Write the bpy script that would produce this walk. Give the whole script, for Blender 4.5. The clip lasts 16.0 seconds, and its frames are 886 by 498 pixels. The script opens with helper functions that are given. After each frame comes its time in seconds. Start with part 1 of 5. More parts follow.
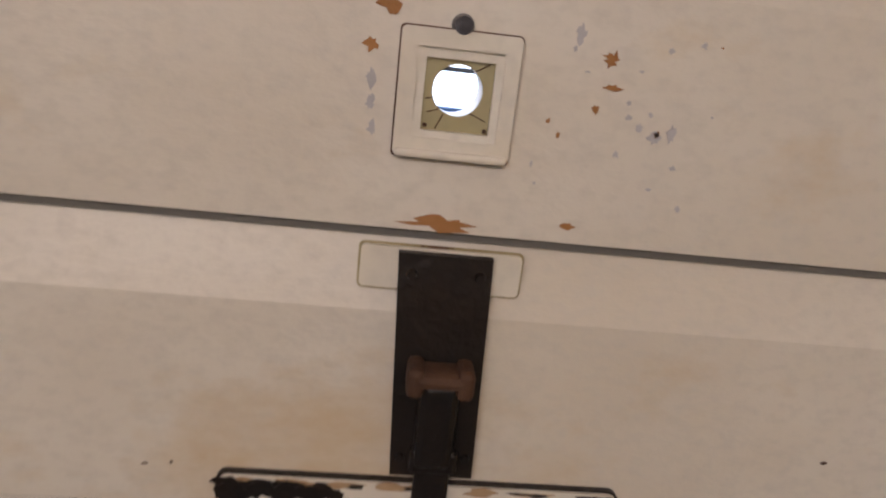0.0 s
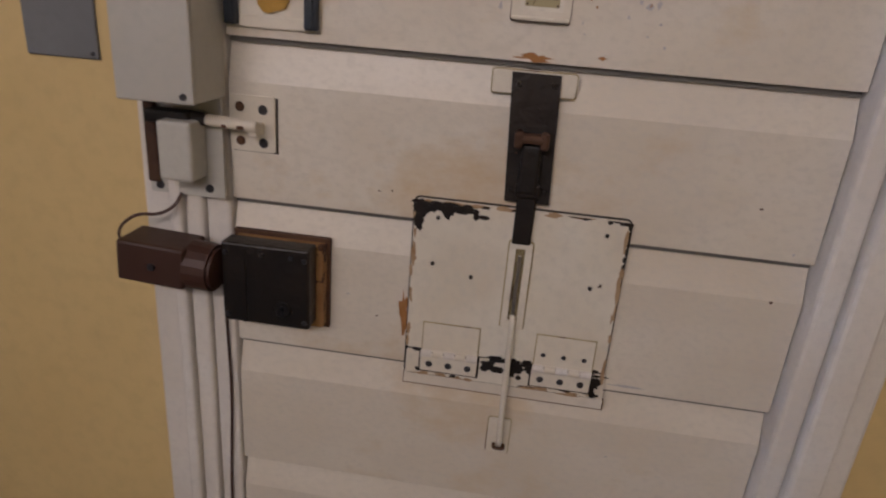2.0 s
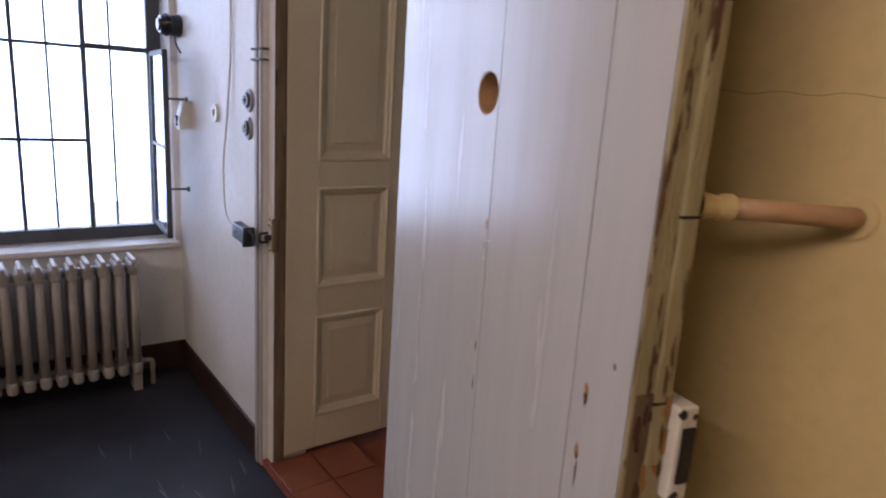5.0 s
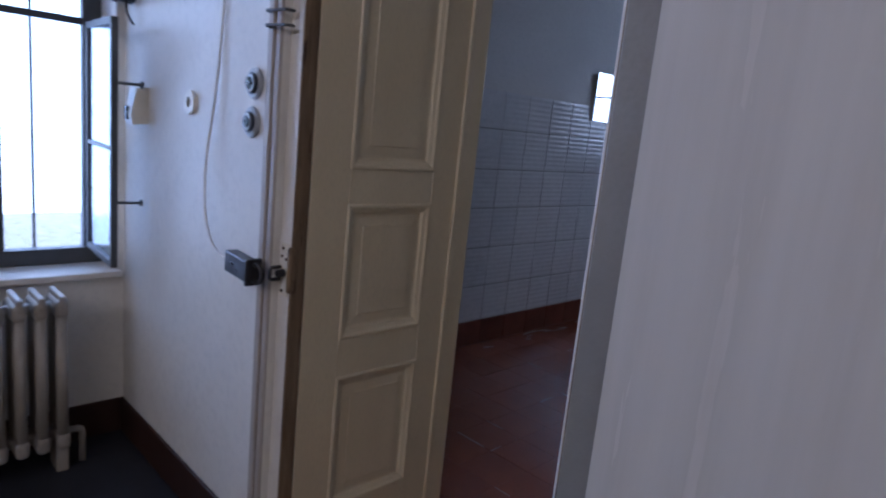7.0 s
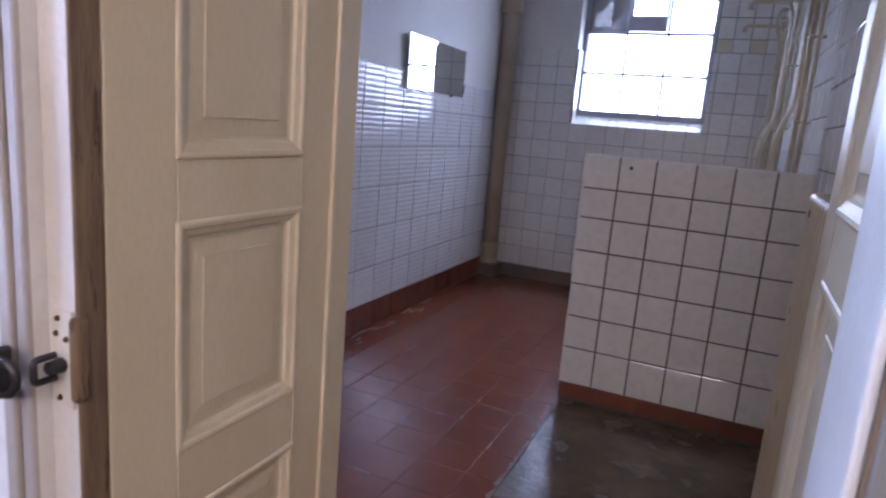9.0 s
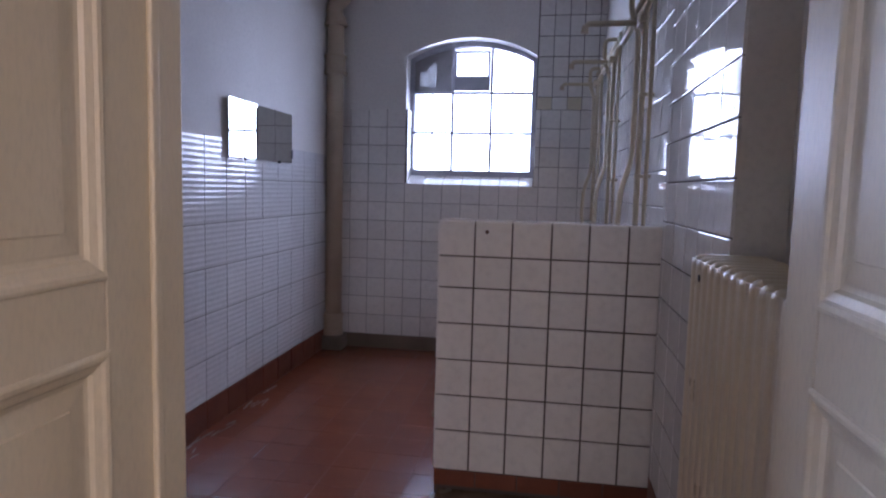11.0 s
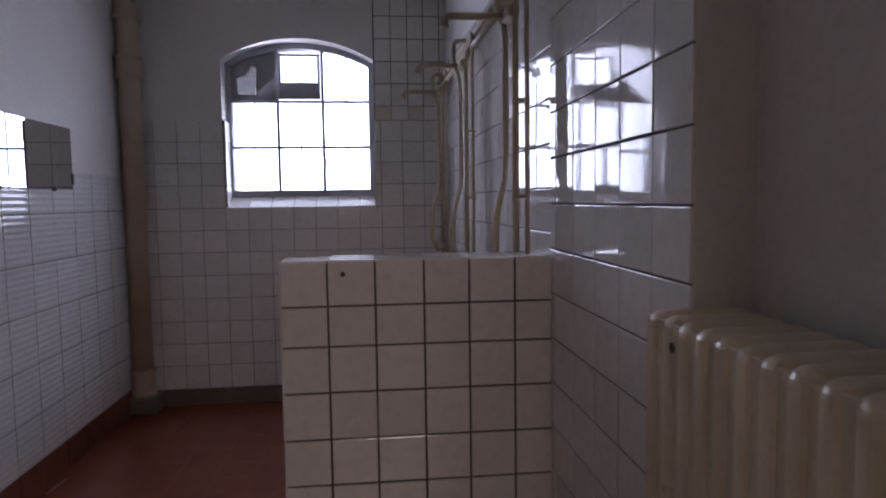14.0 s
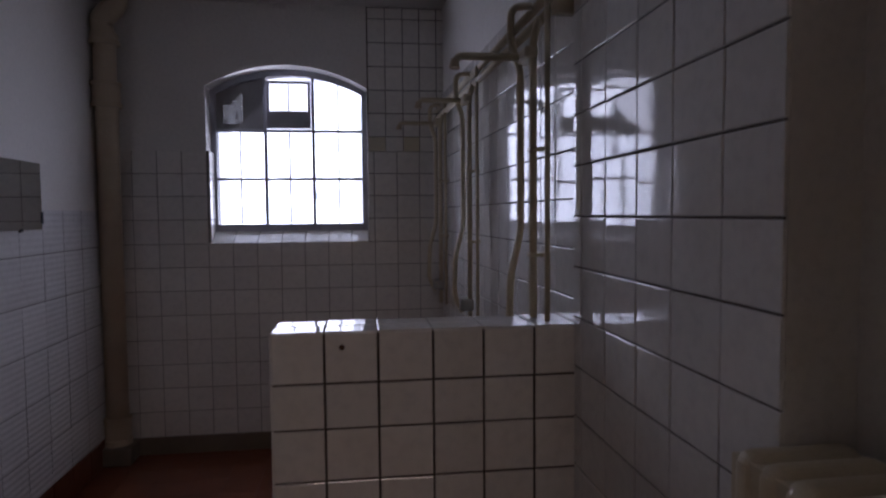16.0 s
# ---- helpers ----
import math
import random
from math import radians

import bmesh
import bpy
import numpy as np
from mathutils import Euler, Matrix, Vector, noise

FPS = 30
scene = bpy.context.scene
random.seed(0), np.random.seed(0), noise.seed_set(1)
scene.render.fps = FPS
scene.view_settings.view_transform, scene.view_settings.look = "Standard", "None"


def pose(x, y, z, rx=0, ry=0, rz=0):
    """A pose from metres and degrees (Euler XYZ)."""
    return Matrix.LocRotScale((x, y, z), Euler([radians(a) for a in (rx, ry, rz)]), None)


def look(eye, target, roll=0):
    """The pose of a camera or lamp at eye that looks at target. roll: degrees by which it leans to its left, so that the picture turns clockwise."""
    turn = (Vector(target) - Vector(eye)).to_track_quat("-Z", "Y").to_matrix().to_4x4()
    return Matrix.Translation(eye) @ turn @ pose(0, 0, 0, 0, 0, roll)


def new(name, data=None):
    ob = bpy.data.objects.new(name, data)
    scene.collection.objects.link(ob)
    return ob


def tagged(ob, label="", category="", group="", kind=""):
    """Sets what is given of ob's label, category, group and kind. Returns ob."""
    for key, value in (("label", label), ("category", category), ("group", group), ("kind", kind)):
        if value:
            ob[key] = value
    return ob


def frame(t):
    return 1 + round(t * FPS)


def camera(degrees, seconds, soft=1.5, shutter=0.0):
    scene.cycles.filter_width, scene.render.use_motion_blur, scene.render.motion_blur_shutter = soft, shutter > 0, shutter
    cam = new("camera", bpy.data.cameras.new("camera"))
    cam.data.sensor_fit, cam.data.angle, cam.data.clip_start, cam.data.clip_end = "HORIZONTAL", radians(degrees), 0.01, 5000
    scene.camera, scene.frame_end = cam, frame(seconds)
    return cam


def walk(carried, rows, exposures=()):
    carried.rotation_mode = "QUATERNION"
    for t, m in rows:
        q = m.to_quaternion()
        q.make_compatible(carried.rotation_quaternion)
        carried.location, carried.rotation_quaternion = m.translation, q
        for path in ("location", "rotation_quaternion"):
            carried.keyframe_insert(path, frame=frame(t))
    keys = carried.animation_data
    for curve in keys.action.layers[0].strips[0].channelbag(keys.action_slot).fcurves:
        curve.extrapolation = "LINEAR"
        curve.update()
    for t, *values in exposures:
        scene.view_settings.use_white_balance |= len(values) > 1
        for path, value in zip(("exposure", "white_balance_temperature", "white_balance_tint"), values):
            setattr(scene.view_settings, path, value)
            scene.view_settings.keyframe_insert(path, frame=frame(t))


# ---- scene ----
import functools
cam = camera(69.3, 16.0, 2.1, 0.35)
PATH = [
    (0, (2.719, -0.377, 1.433), (2.896, 1.523, 0.835), 6.6),
    (0.5, (2.793, -0.487, 1.423), (2.595, 1.417, 0.844), 5.4),
    (1, (2.806, -0.571, 1.408), (2.556, 1.296, 0.736), 4.4),
    (1.5, (2.75, -0.696, 1.381), (2.612, 1.148, 0.619), 5.2),
    (2, (2.75, -0.796, 1.384), (2.542, 1.059, 0.665), 4.7),
    (2.5, (2.717, -0.856, 1.4), (2.295, 1.0, 0.785), 4.2),
    (3, (2.647, -0.909, 1.435), (1.752, 0.805, 0.922), 4.0),
    (3.5, (2.556, -0.879, 1.447), (1.354, 0.652, 0.988), 3.3),
    (4, (2.479, -0.836, 1.45), (1.062, 0.511, 1.027), 2.2),
    (4.5, (2.381, -0.816, 1.427), (0.837, 0.372, 0.974), 3.3),
    (4.7, (2.319, -0.82, 1.419), (0.758, 0.345, 0.964), 3.7),
    (6.8, (1.572, -0.856, 1.306), (0.118, 0.462, 0.938), 5.9),
    (7, (1.486, -0.84, 1.301), (0.096, 0.549, 0.926), 5.8),
    (7.5, (1.321, -0.821, 1.279), (0.066, 0.689, 0.899), 4.2),
    (8, (1.12, -0.721, 1.264), (-0.017, 0.874, 0.86), 3.8),
    (8.5, (0.962, -0.581, 1.268), (-0.046, 1.096, 0.857), 3.7),
    (9, (0.846, -0.526, 1.251), (0.05, 1.267, 0.863), 4.7),
    (9.2, (0.785, -0.501, 1.242), (0.095, 1.339, 0.868), 4.2),
    (9.5, (0.715, -0.466, 1.244), (0.172, 1.42, 0.859), 3.8),
    (9.7, (0.697, -0.437, 1.241), (0.239, 1.468, 0.839), 4.2),
    (11.8, (0.654, -0.168, 1.338), (0.41, 1.815, 1.247), 0.8),
    (12, (0.649, -0.135, 1.344), (0.443, 1.852, 1.245), 1.0),
    (12.5, (0.596, -0.033, 1.359), (0.562, 1.966, 1.3), 1.5),
    (13, (0.54, 0.072, 1.358), (0.697, 2.064, 1.286), 1.0),
    (13.5, (0.514, 0.144, 1.353), (0.76, 2.123, 1.195), 0.6),
    (14, (0.523, 0.281, 1.355), (0.738, 2.264, 1.204), -0.8),
    (14.5, (0.568, 0.457, 1.452), (0.832, 2.435, 1.317), 0.8),
    (15, (0.55, 0.499, 1.514), (0.776, 2.486, 1.459), -0.2),
    (15.5, (0.51, 0.516, 1.529), (0.813, 2.493, 1.528), -0.9),
    (16, (0.47, 0.529, 1.502), (0.734, 2.509, 1.393), -0.5),
]
walk(cam, [(t, look(eye, target, roll)) for t, eye, target, roll in PATH],
     exposures=((0, 0.12, 6100, 25), (0.7, -0.05, 6000, 25), (1.5, -0.2, 5900, 27), (2.5, -0.12, 5700, 25), (3.0, -0.08, 4850, 33), (3.6, -0.08, 5600, 27), (4.7, -0.08, 6400, 30), (6.8, -0.55, 5300, 25), (7.5, -0.2, 5250, 28), (8.0, 0.32, 5400, 30), (9.0, 1.0, 5700, 33),
                (9.7, 1.15, 5700, 34), (11.8, 0.25, 6000, 36), (13.0, -0.05, 6400, 37), (14.0, -0.02, 6500, 37), (14.6, -0.1, 6600, 37), (15.2, -0.42, 6600, 36), (16.0, -0.88, 6600, 36)))

# ---- world, sun, lamps ----
world = bpy.data.worlds.new("sky")
scene.world = world
world.use_nodes = True
wn = world.node_tree.nodes
sky = wn.new("ShaderNodeTexSky")
sky.sky_type, sky.sun_disc = "NISHITA", False
sky.sun_elevation, sky.sun_rotation = radians(38), radians(140)
world.node_tree.links.new(sky.outputs[0], wn["Background"].inputs[0])
wn["Background"].inputs[1].default_value = 0.12

sun = bpy.data.lights.new("sun", "SUN")
sun.energy, sun.angle, sun.color = 3.0, radians(0.5), (1, 0.95, 0.88)
sun_ob = new("sun", sun)
sun_ob.matrix_world = look((6, -7, 8), (0, 0, 0))


def area_lamp(name, eye, target, w, h, watts, colour):
    d = bpy.data.lights.new(name, "AREA")
    d.shape, d.size, d.size_y, d.energy, d.color = "RECTANGLE", w, h, watts, colour
    ob = new(name, d)
    ob.matrix_world = look(eye, target)
    return ob


area_lamp("window_light_shower", (0.03, 5.18, 1.91), (0.45, 3.9, 1.46), 0.92, 1.15, 17, (0.68, 0.84, 1.0))
area_lamp("window_light_hall", (-1.46, -0.68, 1.5), (0, -0.68, 1.5), 1.3, 1.9, 19, (0.38, 0.60, 1.0))
area_lamp("peephole_light", (2.75, 0.5, 1.6), (2.75, 0, 1.38), 0.9, 0.9, 4, (0.8, 0.9, 1.0))
area_lamp("strip_lamp_light", (2.35, -2.6, 2.5), (2.25, 0, 1.25), 1.6, 0.12, 26, (1.0, 0.88, 0.72))
# added fill through the doorway, brightens the partition; no such lamp is seen
area_lamp("partition_fill_light", (0.75, -3.9, 2.54), (0.62, 2.4, 0.7), 1.6, 0.26, 25, (1.0, 0.88, 0.72))

# ---- materials ----


def mat(name, base, dark=None, scale=5.0, rough=0.5, metal=0.0, bump=0.15, fine=90.0, chips=None, chip=0.66,
        chip_scale=14.0, spread=0.0, stretch=(1, 1, 1), coat=0.0, stain=None, stain_at=0.62, grit=0.82):
    """Paint, wood, metal or glaze: base colour with broad and fine variation, chips, relief."""
    m = bpy.data.materials.new(name)
    m.use_nodes = True
    n, l = m.node_tree.nodes, m.node_tree.links
    b = n["Principled BSDF"]
    tc = n.new("ShaderNodeTexCoord")
    mp = n.new("ShaderNodeMapping")
    mp.inputs["Scale"].default_value = stretch
    l.new(tc.outputs["Object"], mp.inputs[0])
    info = n.new("ShaderNodeObjectInfo")
    shift = n.new("ShaderNodeVectorMath")
    shift.operation = "ADD"
    l.new(mp.outputs[0], shift.inputs[0])
    l.new(info.outputs["Random"], shift.inputs[1])
    vec = shift.outputs[0]

    def noise_tex(sc, detail=5.0, ro=0.55):
        t = n.new("ShaderNodeTexNoise")
        t.inputs["Scale"].default_value, t.inputs["Detail"].default_value, t.inputs["Roughness"].default_value = sc, detail, ro
        l.new(vec, t.inputs["Vector"])
        return t.outputs["Fac"]

    def ramp(src, lo, hi):
        r = n.new("ShaderNodeMapRange")
        r.inputs["From Min"].default_value, r.inputs["From Max"].default_value = lo, hi
        l.new(src, r.inputs["Value"])
        return r.outputs[0]

    def mix(fac, a, c):
        x = n.new("ShaderNodeMix")
        x.data_type = "RGBA"
        l.new(fac, x.inputs["Factor"])
        for sock, v in ((x.inputs["A"], a), (x.inputs["B"], c)):
            if isinstance(v, tuple):
                sock.default_value = (*v, 1)
            else:
                l.new(v, sock)
        return x.outputs["Result"]

    dark = dark or tuple(v * 0.8 for v in base)
    broad, grain = noise_tex(scale), noise_tex(fine, 3.0)
    col = mix(ramp(broad, 0.35, 0.7), base, dark)
    col = mix(ramp(grain, 0.45, 0.95), col, tuple(v * grit for v in base))
    if spread:
        h = n.new("ShaderNodeHueSaturation")
        v = n.new("ShaderNodeMapRange")
        v.inputs["To Min"].default_value, v.inputs["To Max"].default_value = 1 - spread, 1 + spread * 0.6
        l.new(info.outputs["Random"], v.inputs["Value"])
        l.new(v.outputs[0], h.inputs["Value"])
        l.new(col, h.inputs["Color"])
        col = h.outputs[0]
    if stain:
        col = mix(ramp(noise_tex(scale * 0.8, 7.0, 0.65), stain_at, stain_at + 0.14), col, stain)
    height = grain
    if chips:
        mask = ramp(noise_tex(chip_scale, 6.0, 0.62), chip, chip + 0.025)
        col = mix(mask, col, chips)
        mm = n.new("ShaderNodeMath")
        mm.operation = "SUBTRACT"
        l.new(grain, mm.inputs[0])
        l.new(mask, mm.inputs[1])
        height = mm.outputs[0]
    l.new(col, b.inputs["Base Color"])
    r = n.new("ShaderNodeMapRange")
    r.inputs["To Min"].default_value, r.inputs["To Max"].default_value = max(rough - 0.08, 0.015), rough + (0.14 if rough > 0.15 else 0.02)
    l.new(broad, r.inputs["Value"])
    l.new(r.outputs[0], b.inputs["Roughness"])
    b.inputs["Metallic"].default_value = metal
    b.inputs["Coat Weight"].default_value = coat
    bp = n.new("ShaderNodeBump")
    bp.inputs["Strength"].default_value, bp.inputs["Distance"].default_value = bump, 0.003
    l.new(height, bp.inputs["Height"])
    last = bp
    bw = n.new("ShaderNodeBump")
    bw.inputs["Strength"].default_value, bw.inputs["Distance"].default_value = bump * 0.6, 0.012
    l.new(broad, bw.inputs["Height"])
    l.new(last.outputs[0], bw.inputs["Normal"])
    last = bw
    l.new(last.outputs[0], b.inputs["Normal"])
    return m


M_DOOR = mat("door_paint", (0.70, 0.66, 0.58), (0.62, 0.56, 0.46), 3.0, 0.42, chips=(0.42, 0.20, 0.05), chip=0.79, chip_scale=9, stretch=(1, 1, 1.6), stain=(0.58, 0.46, 0.30), stain_at=0.56)
M_STEELPAINT = mat("hatch_paint", (0.72, 0.69, 0.60), (0.64, 0.58, 0.47), 7.0, 0.45, chips=(0.05, 0.025, 0.015), chip=0.72, chip_scale=22, stain=(0.5, 0.36, 0.2), stain_at=0.63)
M_SEAM = mat("grey_seam_paint", (0.16, 0.155, 0.14), None, 6, 0.6)
M_FRAME = mat("frame_paint", (0.72, 0.70, 0.66), (0.62, 0.58, 0.52), 4.0, 0.38, chips=(0.30, 0.22, 0.12), chip=0.76, chip_scale=16)
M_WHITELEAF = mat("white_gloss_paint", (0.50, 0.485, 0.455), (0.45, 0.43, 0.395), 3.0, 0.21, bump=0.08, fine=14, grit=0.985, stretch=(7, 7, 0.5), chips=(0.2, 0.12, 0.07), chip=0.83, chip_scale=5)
M_RAWEDGE = mat("worn_edge_wood", (0.42, 0.36, 0.20), (0.30, 0.24, 0.12), 12, 0.7, bump=0.8, stretch=(3, 3, 0.6), chips=(0.12, 0.06, 0.025), chip=0.58, chip_scale=16)
M_BROWNEDGE = mat("bare_brown_wood", (0.22, 0.15, 0.085), (0.13, 0.085, 0.05), 10, 0.7, bump=0.6, stretch=(4, 4, 0.6), chips=(0.07, 0.04, 0.022), chip=0.62, chip_scale=12)
M_PACKING = mat("worn_tan_wood", (0.40, 0.22, 0.08), (0.26, 0.13, 0.05), 22, 0.7, bump=0.6, chips=(0.07, 0.03, 0.015), chip=0.58, chip_scale=30)
M_CREAM = mat("cream_door_paint", (0.66, 0.575, 0.40), (0.60, 0.51, 0.34), 2.5, 0.4, bump=0.12, stretch=(2, 2, 0.6), stain=(0.52, 0.44, 0.32), stain_at=0.7)
M_YELLOW = mat("yellow_wall_paint", (0.66, 0.505, 0.235), (0.60, 0.45, 0.20), 1.6, 0.55, bump=0.14, fine=40, stain=(0.56, 0.42, 0.18), stain_at=0.56)
M_HALLWALL = mat("white_hall_paint", (0.74, 0.73, 0.69), (0.66, 0.64, 0.60), 1.8, 0.42, bump=0.35, fine=45)
M_PLASTER = mat("white_plaster", (0.80, 0.78, 0.74), (0.73, 0.70, 0.66), 1.3, 0.6, bump=0.25, fine=50)
M_CEIL = mat("ceiling_paint", (0.80, 0.78, 0.76), None, 1.0, 0.7)
M_MORTAR = mat("dark_mortar", (0.12, 0.10, 0.085), None, 12, 0.85)
M_MORTAR_PALE = mat("grey_mortar", (0.24, 0.21, 0.19), None, 12, 0.85)
M_TILE = mat("white_glazed_tile", (0.84, 0.82, 0.78), (0.79, 0.77, 0.72), 3, 0.045, bump=0.06, fine=30, spread=0.06)
M_TILE_RIB = mat("ribbed_glazed_tile", (0.80, 0.80, 0.80), (0.76, 0.75, 0.75), 3, 0.06, bump=0.03, fine=30, spread=0.05)
M_TILE_YELLOW = mat("yellowed_tile", (0.76, 0.70, 0.54), None, 3, 0.1, bump=0.05)
M_TERRA = mat("red_floor_tile", (0.255, 0.074, 0.036), (0.215, 0.062, 0.032), 3, 0.17, bump=0.10, fine=60, spread=0.02, stain=(0.23, 0.09, 0.055), stain_at=0.6)
M_REDBASE = mat("red_brown_base", (0.22, 0.062, 0.03), (0.15, 0.045, 0.025), 6, 0.4, spread=0.2)
M_FLOORJOINT = mat("floor_joint", (0.24, 0.07, 0.033), None, 12, 0.8)
M_CONCRETE = mat("wet_dark_concrete", (0.165, 0.125, 0.075), (0.06, 0.045, 0.028), 6.5, 0.22, bump=0.7, fine=40, stain=(0.20, 0.155, 0.095), stain_at=0.52)
M_LINO = mat("blue_grey_lino", (0.015, 0.016, 0.023), (0.008, 0.009, 0.013), 3, 0.62, bump=0.2, stain=(0.07, 0.07, 0.08), stain_at=0.72)
M_HALLBASE = mat("dark_red_base", (0.042, 0.018, 0.014), None, 4, 0.45)
M_BLACKIRON = mat("black_iron", (0.010, 0.009, 0.009), (0.024, 0.015, 0.010), 9, 0.42, 0.2, bump=0.6, chips=(0.16, 0.07, 0.03), chip=0.68, chip_scale=20)
M_RUST = mat("rusty_iron", (0.11, 0.052, 0.026), (0.05, 0.026, 0.016), 14, 0.7, 0.2, bump=0.6)
M_BROWNBOX = mat("brown_plastic", (0.055, 0.022, 0.014), (0.04, 0.017, 0.011), 6, 0.5, bump=0.2)
M_GREYBOX = mat("grey_enclosure_paint", (0.50, 0.50, 0.46), (0.44, 0.43, 0.39), 4, 0.42, chips=(0.25, 0.10, 0.06), chip=0.8, chip_scale=16)
M_GREYPLATE = mat("grey_plastic", (0.17, 0.18, 0.19), None, 5, 0.5)
M_SWITCH = mat("ivory_plastic", (0.80, 0.78, 0.70), None, 5, 0.3)
M_OCHRE = mat("ochre_foam", (0.45, 0.27, 0.05), (0.30, 0.17, 0.03), 30, 0.8, bump=0.9)
M_BARE = mat("bare_orange_wood", (0.40, 0.19, 0.06), (0.26, 0.12, 0.035), 20, 0.7, bump=0.5)
M_DARKSTEEL = mat("dark_blue_steel", (0.035, 0.045, 0.06), None, 8, 0.35, 0.4)
M_STEEL = mat("dull_steel", (0.45, 0.43, 0.40), (0.32, 0.30, 0.27), 12, 0.35, 0.9)
M_GALV = mat("worn_padlock_steel", (0.10, 0.10, 0.11), (0.05, 0.05, 0.055), 14, 0.35, 0.8, bump=0.3)
M_PIPE = mat("cream_pipe_paint", (0.62, 0.54, 0.38), (0.52, 0.44, 0.30), 6, 0.3, bump=0.2, chips=(0.25, 0.16, 0.08), chip=0.78, chip_scale=10)
M_SOIL = mat("beige_cast_iron_paint", (0.58, 0.48, 0.35), (0.50, 0.40, 0.28), 5, 0.45, bump=0.3)
M_RAD = mat("cream_radiator_enamel", (0.68, 0.59, 0.42), (0.60, 0.51, 0.35), 5, 0.28, bump=0.15, chips=(0.06, 0.03, 0.02), chip=0.82, chip_scale=18)
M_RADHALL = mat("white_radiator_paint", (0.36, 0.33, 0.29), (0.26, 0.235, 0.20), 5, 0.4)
M_WINFRAME = mat("dark_window_steel", (0.075, 0.085, 0.095), (0.05, 0.055, 0.06), 8, 0.45)
M_SHWIN = mat("grey_window_steel", (0.42, 0.42, 0.46), (0.32, 0.32, 0.36), 8, 0.45)
M_VENT = mat("grey_vent_sheet", (0.30, 0.29, 0.29), None, 8, 0.5)
M_BRASS = mat("old_brass", (0.42, 0.28, 0.10), (0.25, 0.16, 0.06), 12, 0.4, 0.8)
M_ROD = mat("worn_varnished_wood", (0.52, 0.32, 0.17), (0.42, 0.24, 0.12), 10, 0.4, stretch=(1, 1, 1), bump=0.3)
M_BAKELITE = mat("black_bakelite", (0.02, 0.02, 0.024), None, 6, 0.25)
M_PORCELAIN = mat("grey_porcelain", (0.36, 0.38, 0.41), (0.28, 0.30, 0.33), 6, 0.3)
M_STAIN = mat("tan_rust_stain", (0.44, 0.31, 0.18), (0.30, 0.18, 0.09), 40, 0.6, bump=0.3)
M_BRICK = mat("red_brick", (0.30, 0.10, 0.06), (0.22, 0.08, 0.05), 8, 0.85, bump=0.5)
M_GREENPAINT = mat("olive_old_paint", (0.40, 0.36, 0.20), (0.34, 0.29, 0.15), 20, 0.5, chips=(0.55, 0.5, 0.4), chip=0.6, chip_scale=20)
M_HEADLESS = mat("grey_scuff", (0.50, 0.49, 0.50), None, 30, 0.6)


def glass_mat(name, tint, rough=0.02):
    m = bpy.data.materials.new(name)
    m.use_nodes = True
    b = m.node_tree.nodes["Principled BSDF"]
    b.inputs["Base Color"].default_value = (*tint, 1)
    b.inputs["Transmission Weight"].default_value = 1
    b.inputs["Roughness"].default_value = rough
    b.inputs["IOR"].default_value = 1.45
    return m


M_GLASS = glass_mat("window_glass", (0.96, 0.98, 1.0))
M_PANEGLASS = glass_mat("bluish_glass", (0.8, 0.9, 1.0), 0.12)
M_MIRROR = bpy.data.materials.new("mirror_silver")
M_MIRROR.use_nodes = True
_b = M_MIRROR.node_tree.nodes["Principled BSDF"]
_b.inputs["Base Color"].default_value, _b.inputs["Metallic"].default_value, _b.inputs["Roughness"].default_value = (0.86, 0.88, 0.88, 1), 1, 0.015

# ---- mesh helpers ----


def box(bm, lo, hi, bevel=0.0, seg=2, m=None):
    t = bmesh.new()
    bmesh.ops.create_cube(t, size=1)
    s = [max(abs(b - a), 1e-5) for a, b in zip(lo, hi)]
    bmesh.ops.scale(t, vec=s, verts=t.verts)
    bmesh.ops.translate(t, vec=[(a + b) / 2 for a, b in zip(lo, hi)], verts=t.verts)
    if bevel:
        bmesh.ops.bevel(t, geom=t.edges[:], offset=min(bevel, min(s) * 0.45), segments=seg, affect="EDGES", profile=0.5)
    if m is not None:
        bmesh.ops.transform(t, matrix=m, verts=t.verts)
    join(bm, t)
    return bm


def join(bm, t):
    me = bpy.data.meshes.new("tmp")
    t.to_mesh(me)
    t.free()
    bm.from_mesh(me)
    bpy.data.meshes.remove(me)


def rod(bm, a, b, r, seg=16, r2=None, bevel=0.0):
    a, b = Vector(a), Vector(b)
    t = bmesh.new()
    bmesh.ops.create_cone(t, cap_ends=True, segments=seg, radius1=r, radius2=r if r2 is None else r2, depth=(b - a).length)
    if bevel:
        bmesh.ops.bevel(t, geom=[e for e in t.edges if len(e.link_faces) == 2 and any(len(f.verts) > 4 for f in e.link_faces)],
                        offset=bevel, segments=2, affect="EDGES")
    bmesh.ops.transform(t, matrix=Matrix.Translation((a + b) / 2) @ (b - a).to_track_quat("Z", "Y").to_matrix().to_4x4(), verts=t.verts)
    join(bm, t)
    return bm


